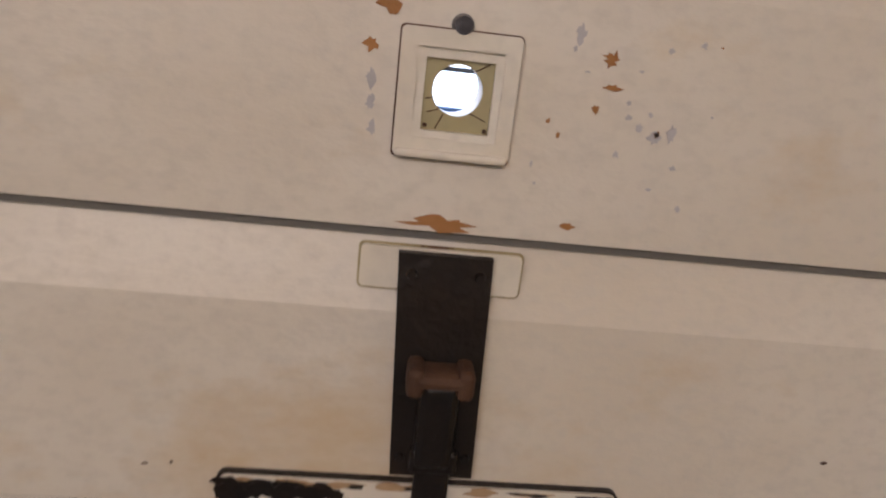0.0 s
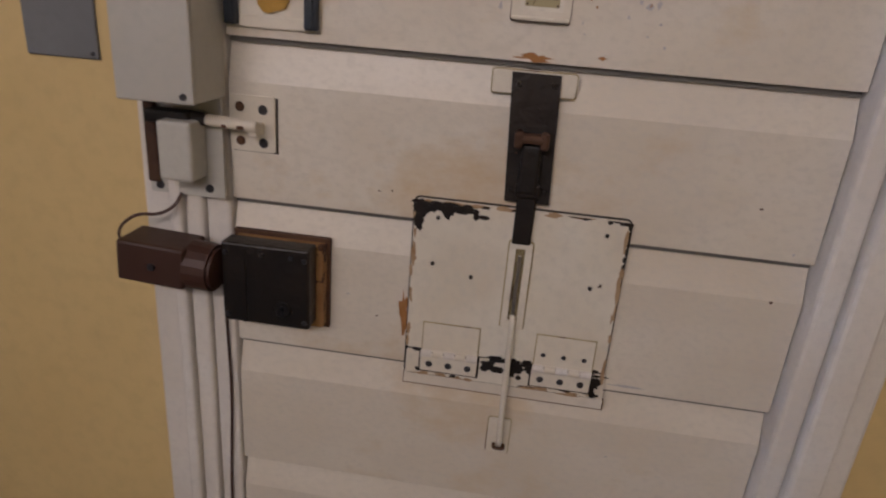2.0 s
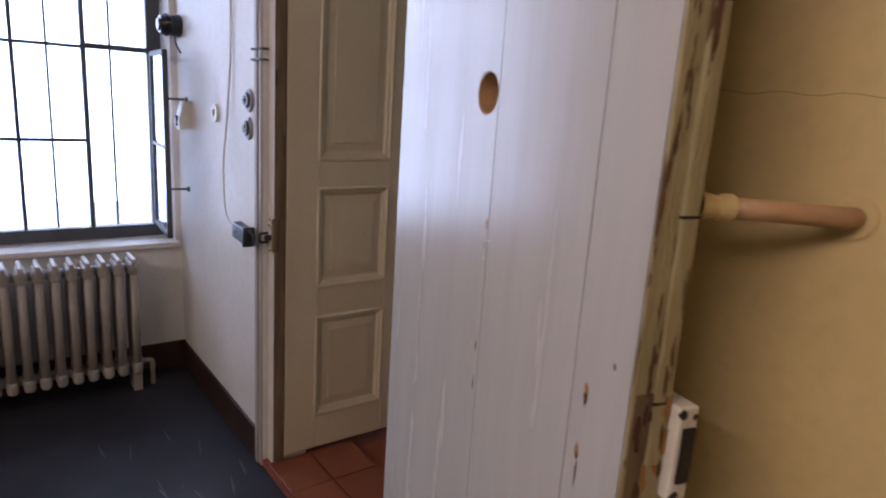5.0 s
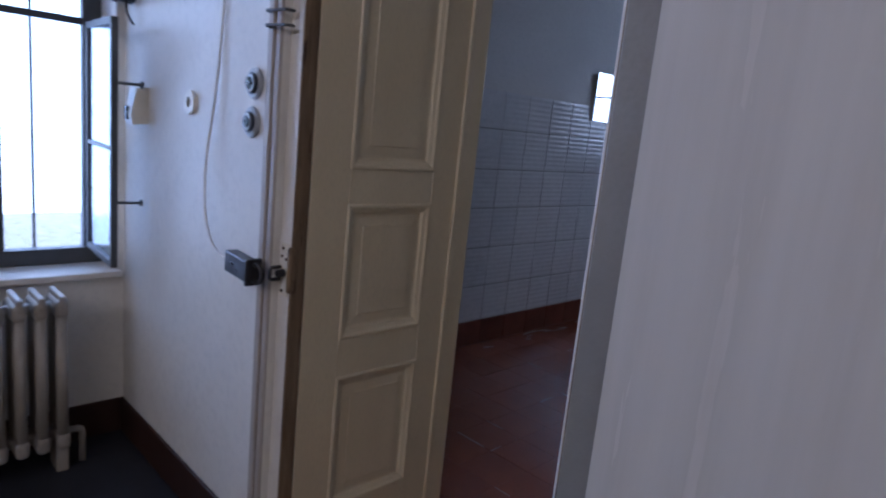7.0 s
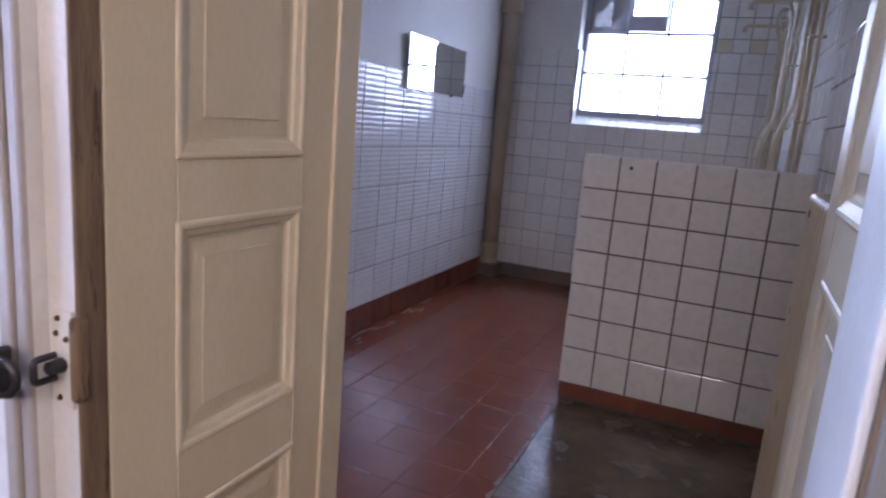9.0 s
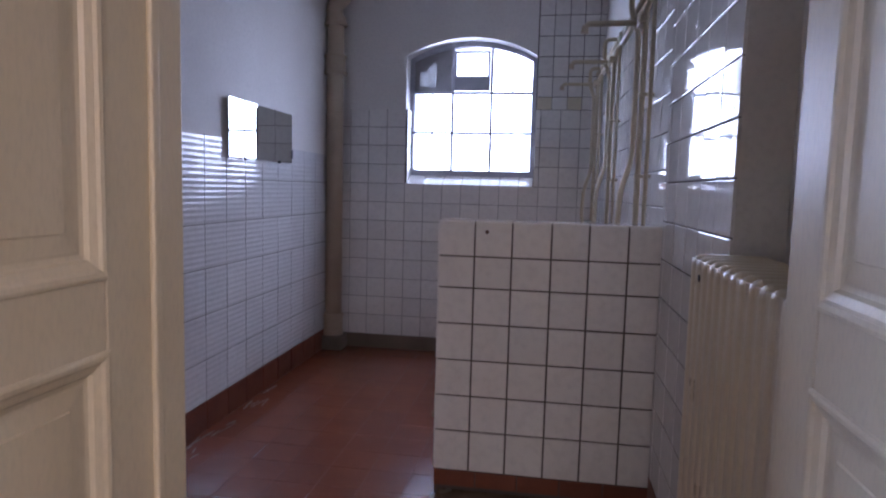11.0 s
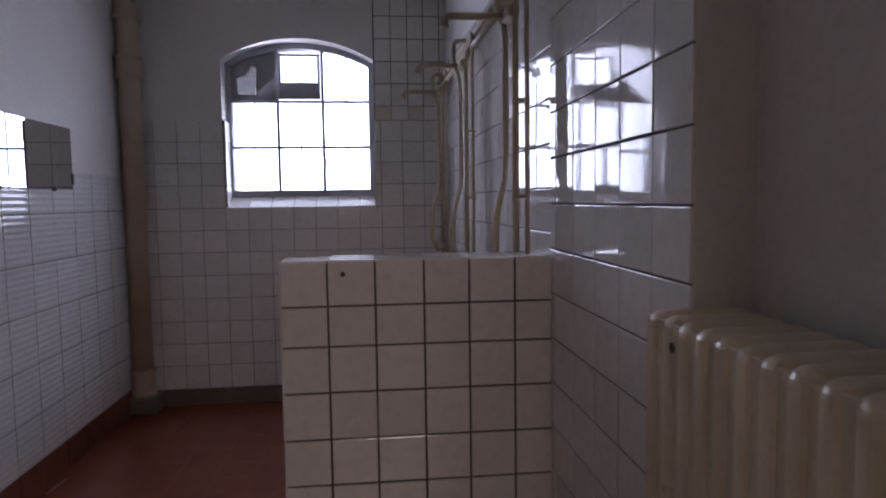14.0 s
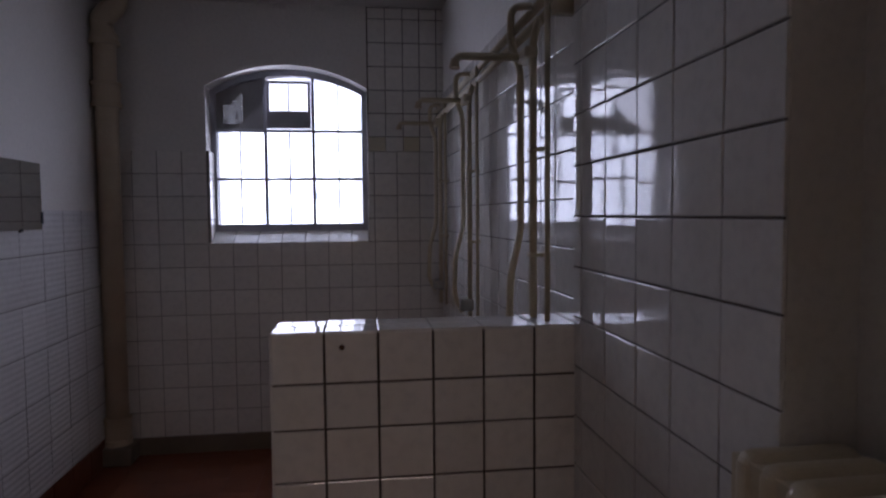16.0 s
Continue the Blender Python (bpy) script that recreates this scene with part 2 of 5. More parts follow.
def tube(bm, pts, r, seg=12, bend=0.0, steps=5):
    """A round pipe along pts, its corners rounded by bend."""
    pts = [Vector(p) for p in pts]
    line = [pts[0]]
    for i in range(1, len(pts) - 1):
        a, p, c = pts[i - 1], pts[i], pts[i + 1]
        d = min(bend, (p - a).length * 0.49, (c - p).length * 0.49)
        if d < 1e-4:
            line.append(p)
            continue
        s, e = p + (a - p).normalized() * d, p + (c - p).normalized() * d
        for k in range(steps + 1):
            u = k / steps
            line.append(s * (1 - u) ** 2 + p * 2 * u * (1 - u) + e * u * u)
    line.append(pts[-1])
    ring, up = [], Vector((0.13, 0.29, 0.95))
    for i, p in enumerate(line):
        d = (line[min(i + 1, len(line) - 1)] - line[max(i - 1, 0)]).normalized()
        x = d.cross(up)
        if x.length < 0.05:
            x = d.cross(Vector((1, 0, 0)))
        x.normalize()
        y = d.cross(x)
        ring.append([bm.verts.new(p + r * (math.cos(6.28319 * k / seg) * x + math.sin(6.28319 * k / seg) * y)) for k in range(seg)])
    for a, b in zip(ring, ring[1:]):
        for k in range(seg):
            bm.faces.new((a[k], a[(k + 1) % seg], b[(k + 1) % seg], b[k])).smooth = True
    bm.faces.new(ring[0][::-1])
    bm.faces.new(ring[-1])
    return bm


def slab(bm, loops, m, thick):
    """A plate with holes: loops of (u, v), the first the outline, laid by m (u, v, normal) and thickened along the normal."""
    t = bmesh.new()
    edges = []
    for loop in loops:
        vs = [t.verts.new((u, v, 0)) for u, v in loop]
        edges += [t.edges.new((vs[i], vs[(i + 1) % len(vs)])) for i in range(len(vs))]
    bmesh.ops.triangle_fill(t, use_beauty=True, use_dissolve=False, edges=edges)
    r = bmesh.ops.extrude_face_region(t, geom=t.faces[:])
    bmesh.ops.translate(t, vec=(0, 0, thick), verts=[g for g in r["geom"] if isinstance(g, bmesh.types.BMVert)])
    bmesh.ops.recalc_face_normals(t, faces=t.faces)
    bmesh.ops.transform(t, matrix=m, verts=t.verts)
    bmesh.ops.recalc_face_normals(t, faces=t.faces)
    join(bm, t)
    return bm


def rect(u0, v0, u1, v1):
    return [(u0, v0), (u1, v0), (u1, v1), (u0, v1)]


def disc(u, v, r, n=28):
    return [(u + r * math.cos(6.28319 * k / n), v + r * math.sin(6.28319 * k / n)) for k in range(n)]


def rounded(u0, v0, u1, v1, r, n=5):
    out = []
    for cu, cv, a in ((u1 - r, v1 - r, 0), (u0 + r, v1 - r, 90), (u0 + r, v0 + r, 180), (u1 - r, v0 + r, 270)):
        out += [(cu + r * math.cos(radians(a + 90 * k / n)), cv + r * math.sin(radians(a + 90 * k / n))) for k in range(n + 1)]
    return out


XZ = Matrix(((1, 0, 0, 0), (0, 0, -1, 0), (0, 1, 0, 0), (0, 0, 0, 1)))   # u = x, v = z, normal -y
YZ = Matrix(((0, 0, 1, 0), (1, 0, 0, 0), (0, 1, 0, 0), (0, 0, 0, 1)))    # u = y, v = z, normal +x


def mesh_of(bm, name, material, smooth=False):
    me = bpy.data.meshes.new(name)
    bm.to_mesh(me)
    bm.free()
    me.materials.append(material)
    if smooth:
        for p in me.polygons:
            p.use_smooth = True
    return me


def part(name, bm, material, parent=None, label="", smooth=False):
    ob = new(name, mesh_of(bm, name, material, smooth))
    if parent is not None:
        ob.parent = parent
    if label:
        ob["label"] = label
    return ob


def thing(name, label, category, group="", kind="", at=None):
    ob = new(name)
    ob.empty_display_size = 0.1
    if at is not None:
        ob.matrix_basis = at
    return tagged(ob, label, category, group, kind)


def structure(name, bm, material, label, category):
    return tagged(part(name, bm, material), label, category, kind="structure")


B = bmesh.new

# ---- large structure ----
FLOOR, HALLF = -0.045, -0.04
CEIL = 2.87
LX, RX, BY = -1.12, 1.13, 4.85
NX, NY = 1.255, 1.44
FY = 0.16
DOOR_H = 2.06

structure("floor_shower", box(B(), (-1.5, -0.3, -0.3), (1.7, 5.3, FLOOR - 0.0016)), M_FLOORJOINT, "joint bed of the red tiled shower room floor", "floor")
structure("floor_hall", box(B(), (-1.6, -4.2, -0.3), (4.2, -0.0, HALLF)), M_LINO, "worn blue-grey linoleum floor of the hall", "floor")
structure("threshold_bed", box(B(), (0.0, 0.0, -0.28), (1.0, 0.36, -0.012)), M_FLOORJOINT, "low raised threshold under the shower room doors", "threshold")
structure("floor_beyond_door", box(B(), (2.0, 0.3, -0.3), (3.6, 2.0, HALLF)), M_CONCRETE, "floor of the space behind the locked door", "floor")
structure("ceiling_shower", box(B(), (-1.5, 0.0, CEIL), (1.7, 5.3, CEIL + 0.2)), M_CEIL, "white painted ceiling of the shower room", "ceiling")
structure("ceiling_hall", box(B(), (-1.6, -4.2, 2.8), (4.2, 0.0, 3.07)), M_CEIL, "white painted ceiling of the hall", "ceiling")

# wall between hall and shower room, with two door openings; the hall side is white left of the shower door and yellow right of it
structure("wall_shower_door", slab(B(), [[(-1.6, -0.3), (0.022, -0.3), (0.022, DOOR_H), (1.02, DOOR_H), (1.02, -0.3), (1.10, -0.3), (1.10, 2.8), (-1.6, 2.8)]],
          Matrix.Translation((0, FY, 0)) @ XZ, FY), M_HALLWALL, "glossy white painted hall wall beside the shower room door", "wall")
structure("wall_yellow", slab(B(), [[(1.10, -0.3), (2.30, -0.3), (2.30, 2.07), (3.17, 2.07), (3.17, -0.3), (4.2, -0.3), (4.2, 2.8), (1.10, 2.8)]],
          Matrix.Translation((0, FY, 0)) @ XZ, FY), M_YELLOW, "mustard yellow painted hall wall with a hairline crack", "wall")
structure("wall_hall_back", box(B(), (-1.6, -4.4, -0.3), (4.2, -4.2, 3.0)), M_YELLOW, "plain yellow painted wall across the hall", "wall")
structure("wall_hall_end", box(B(), (4.2, -4.4, -0.3), (4.4, 0.3, 3.0)), M_YELLOW, "plain yellow painted end wall of the hall", "wall")
structure("wall_shower_left", box(B(), (LX - 0.3, FY, -0.3), (LX, 5.25, CEIL + 0.1)), M_PLASTER, "white plaster wall above ribbed white tiles", "wall")
structure("wall_niche", box(B(), (NX, FY, -0.3), (NX + 0.3, NY + 0.1, CEIL + 0.1)), M_PLASTER, "plain plaster wall of the radiator niche", "wall")
structure("wall_shower_right", box(B(), (RX, NY, -0.3), (NX + 0.3, 2.42, CEIL + 0.1)), M_PLASTER, "wall pier covered in white glazed tiles", "wall")
structure("wall_shower_far", slab(B(), [[(1.142, 2.42), (1.05, BY + 0.1), (1.5, BY + 0.1), (1.5, 2.42)]], Matrix.Translation((0, 0, -0.3)), CEIL + 0.4),
          M_PLASTER, "tiled shower wall behind the pipes", "wall")


def arch(x0, x1, z0, zs, zt, n=16):
    c, half = (x0 + x1) / 2, (x1 - x0) / 2
    rise = zt - zs
    rad = (half * half + rise * rise) / (2 * rise)
    a = math.asin(half / rad)
    return [(x0, z0), (x1, z0)] + [(c + rad * math.sin(a - 2 * a * k / n), zt - rad + rad * math.cos(a - 2 * a * k / n)) for k in range(n + 1)]


WX0, WX1, WZ0, WZS, WZT = -0.486, 0.545, 1.322, 2.335, 2.478
structure("wall_window", slab(B(), [rect(-1.5, -0.3, 1.6, CEIL + 0.1), arch(WX0, WX1, WZ0, WZS, WZT)],
          Matrix.Translation((0, 5.25, 0)) @ XZ, 0.4), M_PLASTER, "white plaster end wall with an arched window opening", "wall")
structure("wall_hall_window", slab(B(), [rect(-4.4, -0.3, 0.3, 3.0), rect(-1.34, 0.63, -0.03, 2.5)], Matrix.Translation((-1.5, 0, 0)) @ YZ, 0.4),
          M_HALLWALL, "white painted hall end wall with a deep window opening", "wall")

# bright overcast distance outside the windows


def backdrop(name, bm, strength):
    m = bpy.data.materials.new(name)
    m.use_nodes = True
    b = m.node_tree.nodes["Principled BSDF"]
    b.inputs["Base Color"].default_value = (0.7, 0.75, 0.8, 1)
    b.inputs["Emission Color"].default_value = (0.64, 0.83, 1.0, 1)
    b.inputs["Emission Strength"].default_value = strength
    structure(name, bm, m, "bright hazy daylight distance outside the window", "backdrop")


backdrop("backdrop_shower", box(B(), (-14, 16.0, -6), (14, 16.1, 16)), 2.6)
backdrop("backdrop_hall", box(B(), (-12.1, -14, -6), (-12.0, 10, 16)), 4.0)
structure("ground", box(B(), (-300, -300, -1.2), (300, 300, -1.0)), M_CONCRETE, "dull ground around the building", "ground")

# baseboards
structure("baseboard_hall", box(B(), (-1.1, -0.012, HALLF), (-0.035, 0.0, 0.10), 0.003), M_HALLBASE, "dark red painted base along the hall wall", "baseboard")
structure("baseboard_hall_window", box(B(), (-1.1, -2.4, HALLF), (-1.088, -0.013, 0.10), 0.003), M_HALLBASE, "dark red painted base under the hall window", "baseboard")
structure("trim_back_base", box(B(), (-1.1, BY - 0.02, FLOOR), (1.0, BY, 0.066), 0.004), mat("grey_brown_base", (0.20, 0.15, 0.11), None, 6, 0.5), "grey-brown painted base under the tiled end wall", "baseboard")

# ---- hall: locked door with its ironwork ----
DX0, DX1 = 2.368, 3.125
seams = [0.01, 0.035, 0.25, 0.466, 0.680, 0.896, 1.114, 1.325, 1.530, 1.745, 1.96, 2.06]
PX, PZ = 2.748, 1.412

door = thing("locked_door", "white painted board door with chipped paint and iron fittings", "door", kind="structure")
for z0, z1 in zip(seams, seams[1:]):
    bm = B()
    ch = min(0.055, (z1 - z0) * 0.3)
    prof = [(0.045, z0), (0.0, z0), (0.0, z1 - ch), (0.0135, z1 - 0.007), (0.014, z1 - 0.007), (0.014, z1), (0.045, z1)]
    if z0 < PZ < z1:
        # the board with the spy hole: plate with a round hole, chamfer strip above
        slab(bm, [rect(DX0, z0, DX1, z1 - ch), disc(PX + 0.004, PZ - 0.002, 0.0165)], Matrix.Translation((0, 0.045, 0)) @ XZ, 0.045)
        prof = [(0.045, z1 - ch), (0.0, z1 - ch), (0.0135, z1 - 0.007), (0.014, z1 - 0.007), (0.014, z1), (0.045, z1)]
    ring = [[bm.verts.new((x, y, z)) for y, z in prof] for x in (DX0, DX1)]
    k = len(prof)
    for i in range(k):
        bm.faces.new((ring[0][i], ring[0][(i + 1) % k], ring[1][(i + 1) % k], ring[1][i]))
    bm.faces.new(ring[0][::-1])
    bm.faces.new(ring[1])
    bmesh.ops.recalc_face_normals(bm, faces=bm.faces)
    part("board", bm, M_DOOR, door)
    part("seam_strip", box(B(), (DX0 + 0.001, 0.008, z1 - 0.0072), (DX1 - 0.001, 0.0138, z1 - 0.0002)), M_SEAM, door, "grey strip in the seam between boards")

# frame posts with moulded bands
frame_l = thing("door_frame", "white painted moulded door frame with chipped edges", "door frame", kind="structure")
for x0, x1, y0 in ((2.245, 2.285, -0.012), (2.285, 2.303, -0.022), (2.303, 2.330, -0.012), (2.330, 2.366, -0.004)):
    part("moulding", box(B(), (x0, y0, HALLF), (x1 - 0.0005, 0.05, 2.12), 0.005), M_FRAME, frame_l)
for x0, x1, y0 in ((3.127, 3.158, -0.03), (3.158, 3.203, -0.045), (3.203, 3.243, -0.02)):
    part("moulding", box(B(), (x0, y0, HALLF), (x1 - 0.0005, 0.05, 2.12), 0.006), M_FRAME, frame_l)
part("head", box(B(), (2.245, -0.02, 2.121), (3.235, 0.05, 2.19), 0.006), M_FRAME, frame_l)


def screw(parent, x, y, z, r=0.006, m=None, name="screw"):
    bm = rod(B(), (x, y, z), (x, y - 0.003, z), r, 12, r * 0.75)
    return part(name, bm, m or M_STEEL, parent)


# spy hole surround: stacked square frames round a yellowed broken sheet
spy = thing("spyhole", "square painted spy hole frame with a cracked yellowed pane", "spyhole", at=Matrix.Translation((0.004, 0, -0.002)))
part("outer_frame", slab(B(), [rounded(2.7135, 1.373, 2.7815, 1.4445, 0.003), rect(2.7235, 1.384, 2.7725, 1.4345)], XZ, 0.006), M_STEELPAINT, spy)
# dark rim under the frame: grime and edge shadow in one colour
part("dirt_rim", slab(B(), [rounded(2.7125, 1.3715, 2.7825, 1.4455, 0.003), rect(2.7285, 1.3885, 2.7680, 1.4290)], XZ, 0.0012), M_RUST, spy)
part("inner_frame", slab(B(), [rect(2.7235, 1.384, 2.7725, 1.4345), rect(2.7285, 1.3885, 2.7680, 1.4290)], XZ, 0.004), M_STEELPAINT, spy)
part("cracked_pane", slab(B(), [rect(2.7285, 1.3885, 2.7680, 1.4290), disc(PX, PZ, 0.0145)], Matrix.Translation((0, 0.001, 0)) @ XZ, 0.002), M_GREENPAINT, spy, "yellowed cracked pane with a round hole")
part("lower_rail", box(B(), (2.7145, -0.010, 1.3725), (2.7800, -0.0, 1.3775), 0.002), M_STEELPAINT, spy)
part("screw_eye", rod(rod(B(), (2.747, 0, 1.4475), (2.747, -0.007, 1.4475), 0.0065, 16, 0.005), (2.747, -0.007, 1.4475), (2.747, -0.0085, 1.4475), 0.0025, 10), M_GALV, spy)
for x, z in ((2.731, 1.391), (2.766, 1.3905)):
    screw(spy, x, 0.0, z, 0.0015, M_RUST)

yard = thing("outer_window", "barred window behind the locked door", "window")
for z0, z1 in ((1.405, 1.411), (1.425, 1.429)):
    part("bar", box(B(), (2.4, 0.440, z0), (3.1, 0.446, z1)), M_WINFRAME, yard)
part("post", box(B(), (2.772, 0.440, 1.405), (2.777, 0.446, 1.6)), M_WINFRAME, yard)
part("ledge", box(B(), (2.4, 0.43, 1.30), (3.1, 0.45, 1.362)), mat("blue_ledge_paint", (0.06, 0.16, 0.36), None, 6, 0.5), yard, "blue painted window ledge")
for pts in ([(2.7315, 1.3985), (2.7375, 1.4005), (2.7385, 1.404)], [(2.741, 1.398), (2.737, 1.3895)], [(2.756, 1.400), (2.766, 1.3960)], [(2.7300, 1.4060), (2.7345, 1.4070)], [(2.757, 1.4235), (2.765, 1.4280)]):
    part("crack", tube(B(), [(x, -0.0012, z) for x, z in pts], 0.00035, 5), M_RUST, spy)

# paint chips and scuffs round the spy hole and elsewhere on the boards
rng = random.Random(4)


def chip(x, z, w, h, material, name="paint_chip", label="patch of bare orange wood where paint has flaked", y=0.0):
    n = rng.randint(13, 19)
    loop = [(x + w / 2 * math.cos(6.28319 * k / n) * rng.uniform(0.4, 1.25), z + h / 2 * math.sin(6.28319 * k / n) * rng.uniform(0.4, 1.25)) for k in range(n)]
    ob = part(name, slab(B(), [loop], Matrix.Translation((0, y, 0)) @ XZ, 0.0006), material)
    return tagged(ob, label, "paint chip", "chips on the locked door")


for x, z, w, h in ((2.711, 1.452, 0.016, 0.009), (2.722, 1.461, 0.026, 0.010), (2.701, 1.430, 0.009, 0.009), (2.838, 1.437, 0.011, 0.010),
                   (2.842, 1.421, 0.014, 0.004), (2.834, 1.408, 0.005, 0.006), (2.829, 1.336, 0.010, 0.005), (2.6125, 0.978, 0.016, 0.072)):
    chip(x, z, w, h, M_BARE)
chip(2.750, 1.3305, 0.050, 0.010, M_BARE)
for k in range(18):
    chip(2.80 + 0.11 * rng.random(), 1.345 + 0.105 * rng.random(), rng.uniform(0.0015, 0.0045), rng.uniform(0.0015, 0.0045), rng.choice((M_HEADLESS, M_BARE, M_HEADLESS)), "fleck", "small fleck of chipped paint on the door")
for k in range(16):
    x, z = 2.40 + 0.70 * rng.random(), 0.70 + 0.6 * rng.random()
    if not 2.60 < x < 2.92:
        chip(x, z, rng.uniform(0.002, 0.007), rng.uniform(0.002, 0.005), rng.choice((M_RUST, M_HEADLESS)), "fleck", "small fleck of chipped paint on the door")
for x, z, w, h in ((2.702, 1.412, 0.006, 0.012), (2.703, 1.398, 0.006, 0.010), (2.705, 1.384, 0.006, 0.010), (2.818, 1.448, 0.006, 0.012),
                   (2.872, 1.395, 0.008, 0.007), (2.882, 1.398, 0.006, 0.010), (2.862, 1.400, 0.005, 0.006), (2.851, 1.383, 0.004, 0.005), (2.93, 0.905, 0.05, 0.004)):
    chip(x, z, w, h, M_HEADLESS, "scuff", "grey scuff in the white door paint")

# black iron hasp strap over the hatch
hasp = thing("iron_hasp", "black iron hasp strap with a rusty hump and painted backing", "hasp", at=Matrix.Translation((-0.002, 0, -0.005)))
part("backing_plate", slab(B(), [rounded(2.706, 1.2925, 2.806, 1.3195, 0.003)], XZ, 0.004), M_STEELPAINT, hasp)
# slightly larger dark plate draws the worn, shadowed outline of the backing
part("plate_rim", slab(B(), [rounded(2.7045, 1.2905, 2.8075, 1.3210, 0.004)], XZ, 0.0012), M_RAWEDGE, hasp)
part("strap", slab(B(), [[(2.729, 1.318), (2.787, 1.318), (2.7925, 1.160), (2.7365, 1.160)]], Matrix.Translation((0, -0.004, 0)) @ XZ, 0.006), M_BLACKIRON, hasp)
bm = box(B(), (2.7405, -0.034, 1.238), (2.7815, -0.010, 1.249), 0.005)
for x in (2.7405, 2.7715):
    box(bm, (x, -0.034, 1.232), (x + 0.011, -0.010, 1.252), 0.004)
part("hump", bm, M_RUST, hasp, "rusted staple across the strap")
part("channel", box(B(), (2.750, -0.022, 1.172), (2.776, -0.010, 1.237), 0.005), M_BLACKIRON, hasp)
part("collar", box(B(), (2.748, -0.020, 1.168), (2.780, -0.010, 1.186), 0.003), M_BLACKIRON, hasp)
part("tongue", box(B(), (2.7525, -0.016, 1.105), (2.7765, -0.0105, 1.170), 0.002), M_BLACKIRON, hasp)
for x, z in ((2.738, 1.305), (2.780, 1.306), (2.742, 1.175), (2.786, 1.176)):
    screw(hasp, x, -0.010, z, 0.0035, M_BLACKIRON, "rivet")

# food hatch with hinges, slot and hook rod
hatch = thing("food_hatch", "white painted steel food hatch, its edges chipped to black iron", "hatch", at=Matrix.Translation((-0.003, 0, -0.007)))
part("hatch_door", slab(B(), [rounded(2.623, 0.9315, 2.900, 1.152, 0.007)], XZ, 0.007), M_STEELPAINT, hatch)
# dark underlay outlines the hatch with rust and painted edge shadow
part("rust_rim", slab(B(), [rounded(2.6212, 0.8885, 2.9018, 1.1535, 0.008)], XZ, 0.0045), M_BLACKIRON, hatch)
part("lower_strip", slab(B(), [rounded(2.624, 0.890, 2.904, 0.9285, 0.003)], XZ, 0.006), M_STEELPAINT, hatch)
part("sill_strip", slab(B(), [rect(2.622, 0.872, 2.906, 0.8885)], XZ, 0.004), M_DOOR, hatch)
bm = B()
crng = random.Random(9)
for k in range(26):
    u = crng.random()
    x = 2.627 + 0.268 * (u ** 2.2 if k % 3 else u)
    dz = crng.uniform(0.003, 0.017) * (1.0 if x < 2.70 else 0.35)
    w = crng.uniform(0.004, 0.011)
    n = 7
    loop = [(x + w * math.cos(6.283 * i / n) * crng.uniform(.6, 1.2), 1.1505 - dz * (0.5 - 0.5 * math.sin(6.283 * i / n)) * crng.uniform(.7, 1.2)) for i in range(n)]
    slab(bm, [loop], Matrix.Translation((0, -0.007, 0)) @ XZ, 0.0003 + 0.00002 * k)
for k in range(7):
    z = 1.145 - k * 0.011
    slab(bm, [[(2.896, z), (2.9000, z + 0.006), (2.9003, z - 0.006), (2.897, z - 0.004)]], Matrix.Translation((0, -0.007, 0)) @ XZ, 0.0004)
for x, w in ((2.752, 0.020), (2.776, 0.012), (2.795, 0.016)):
    slab(bm, [[(x - w / 2, 0.925), (x + w / 2, 0.926), (x + w / 2 - 0.003, 0.936), (x - w / 2 + 0.002, 0.935)]], Matrix.Translation((0, -0.007, 0)) @ XZ, 0.0005)
for k in range(30):      # rust round both hinges and along the lower joint
    x, z = crng.choice(((crng.uniform(2.640, 2.730), crng.uniform(0.893, 0.899)), (crng.uniform(2.797, 2.892), crng.uniform(0.892, 0.900)), (crng.uniform(2.886, 2.899), crng.uniform(0.896, 0.934)),
                        (crng.uniform(2.63, 2.895), 0.9300), (crng.uniform(2.735, 2.795), crng.uniform(0.905, 0.934))))
    w, h, n = crng.uniform(0.004, 0.012), crng.uniform(0.002, 0.005), 8
    loop = [(x + w * math.cos(6.283 * i / n) * crng.uniform(.4, 1.2), z + h * math.sin(6.283 * i / n) * crng.uniform(.4, 1.2)) for i in range(n)]
    slab(bm, [loop], Matrix.Translation((0, -0.0071, 0)) @ XZ, 0.0003 + 0.00002 * k)
for k, (x, z, w, h) in enumerate(((2.633, 1.139, 0.022, 0.024), (2.630, 1.122, 0.011, 0.030), (2.652, 1.143, 0.030, 0.012), (2.669, 1.139, 0.017, 0.022), (2.689, 1.143, 0.026, 0.012), (2.704, 1.138, 0.010, 0.014),
                                 (2.715, 1.135, 0.014, 0.006), (2.741, 0.920, 0.022, 0.018), (2.757, 0.915, 0.016, 0.009), (2.780, 0.921, 0.026, 0.018), (2.798, 0.922, 0.010, 0.012), (2.892, 0.916, 0.013, 0.018), (2.888, 0.903, 0.006, 0.022))):
    n = 17
    loop = [(x + w / 2 * math.cos(6.283 * i / n) * crng.uniform(.55, 1.3), min(z + h / 2 * math.sin(6.283 * i / n) * crng.uniform(.55, 1.3), 1.1515)) for i in range(n)]
    slab(bm, [loop], Matrix.Translation((0, -0.0072, 0)) @ XZ, 0.0011 + 0.00003 * k)
part("chipped_edge", bm, M_BLACKIRON, hatch, "black bare iron along the chipped rim")["kind"] = "stuff"
bm = B()
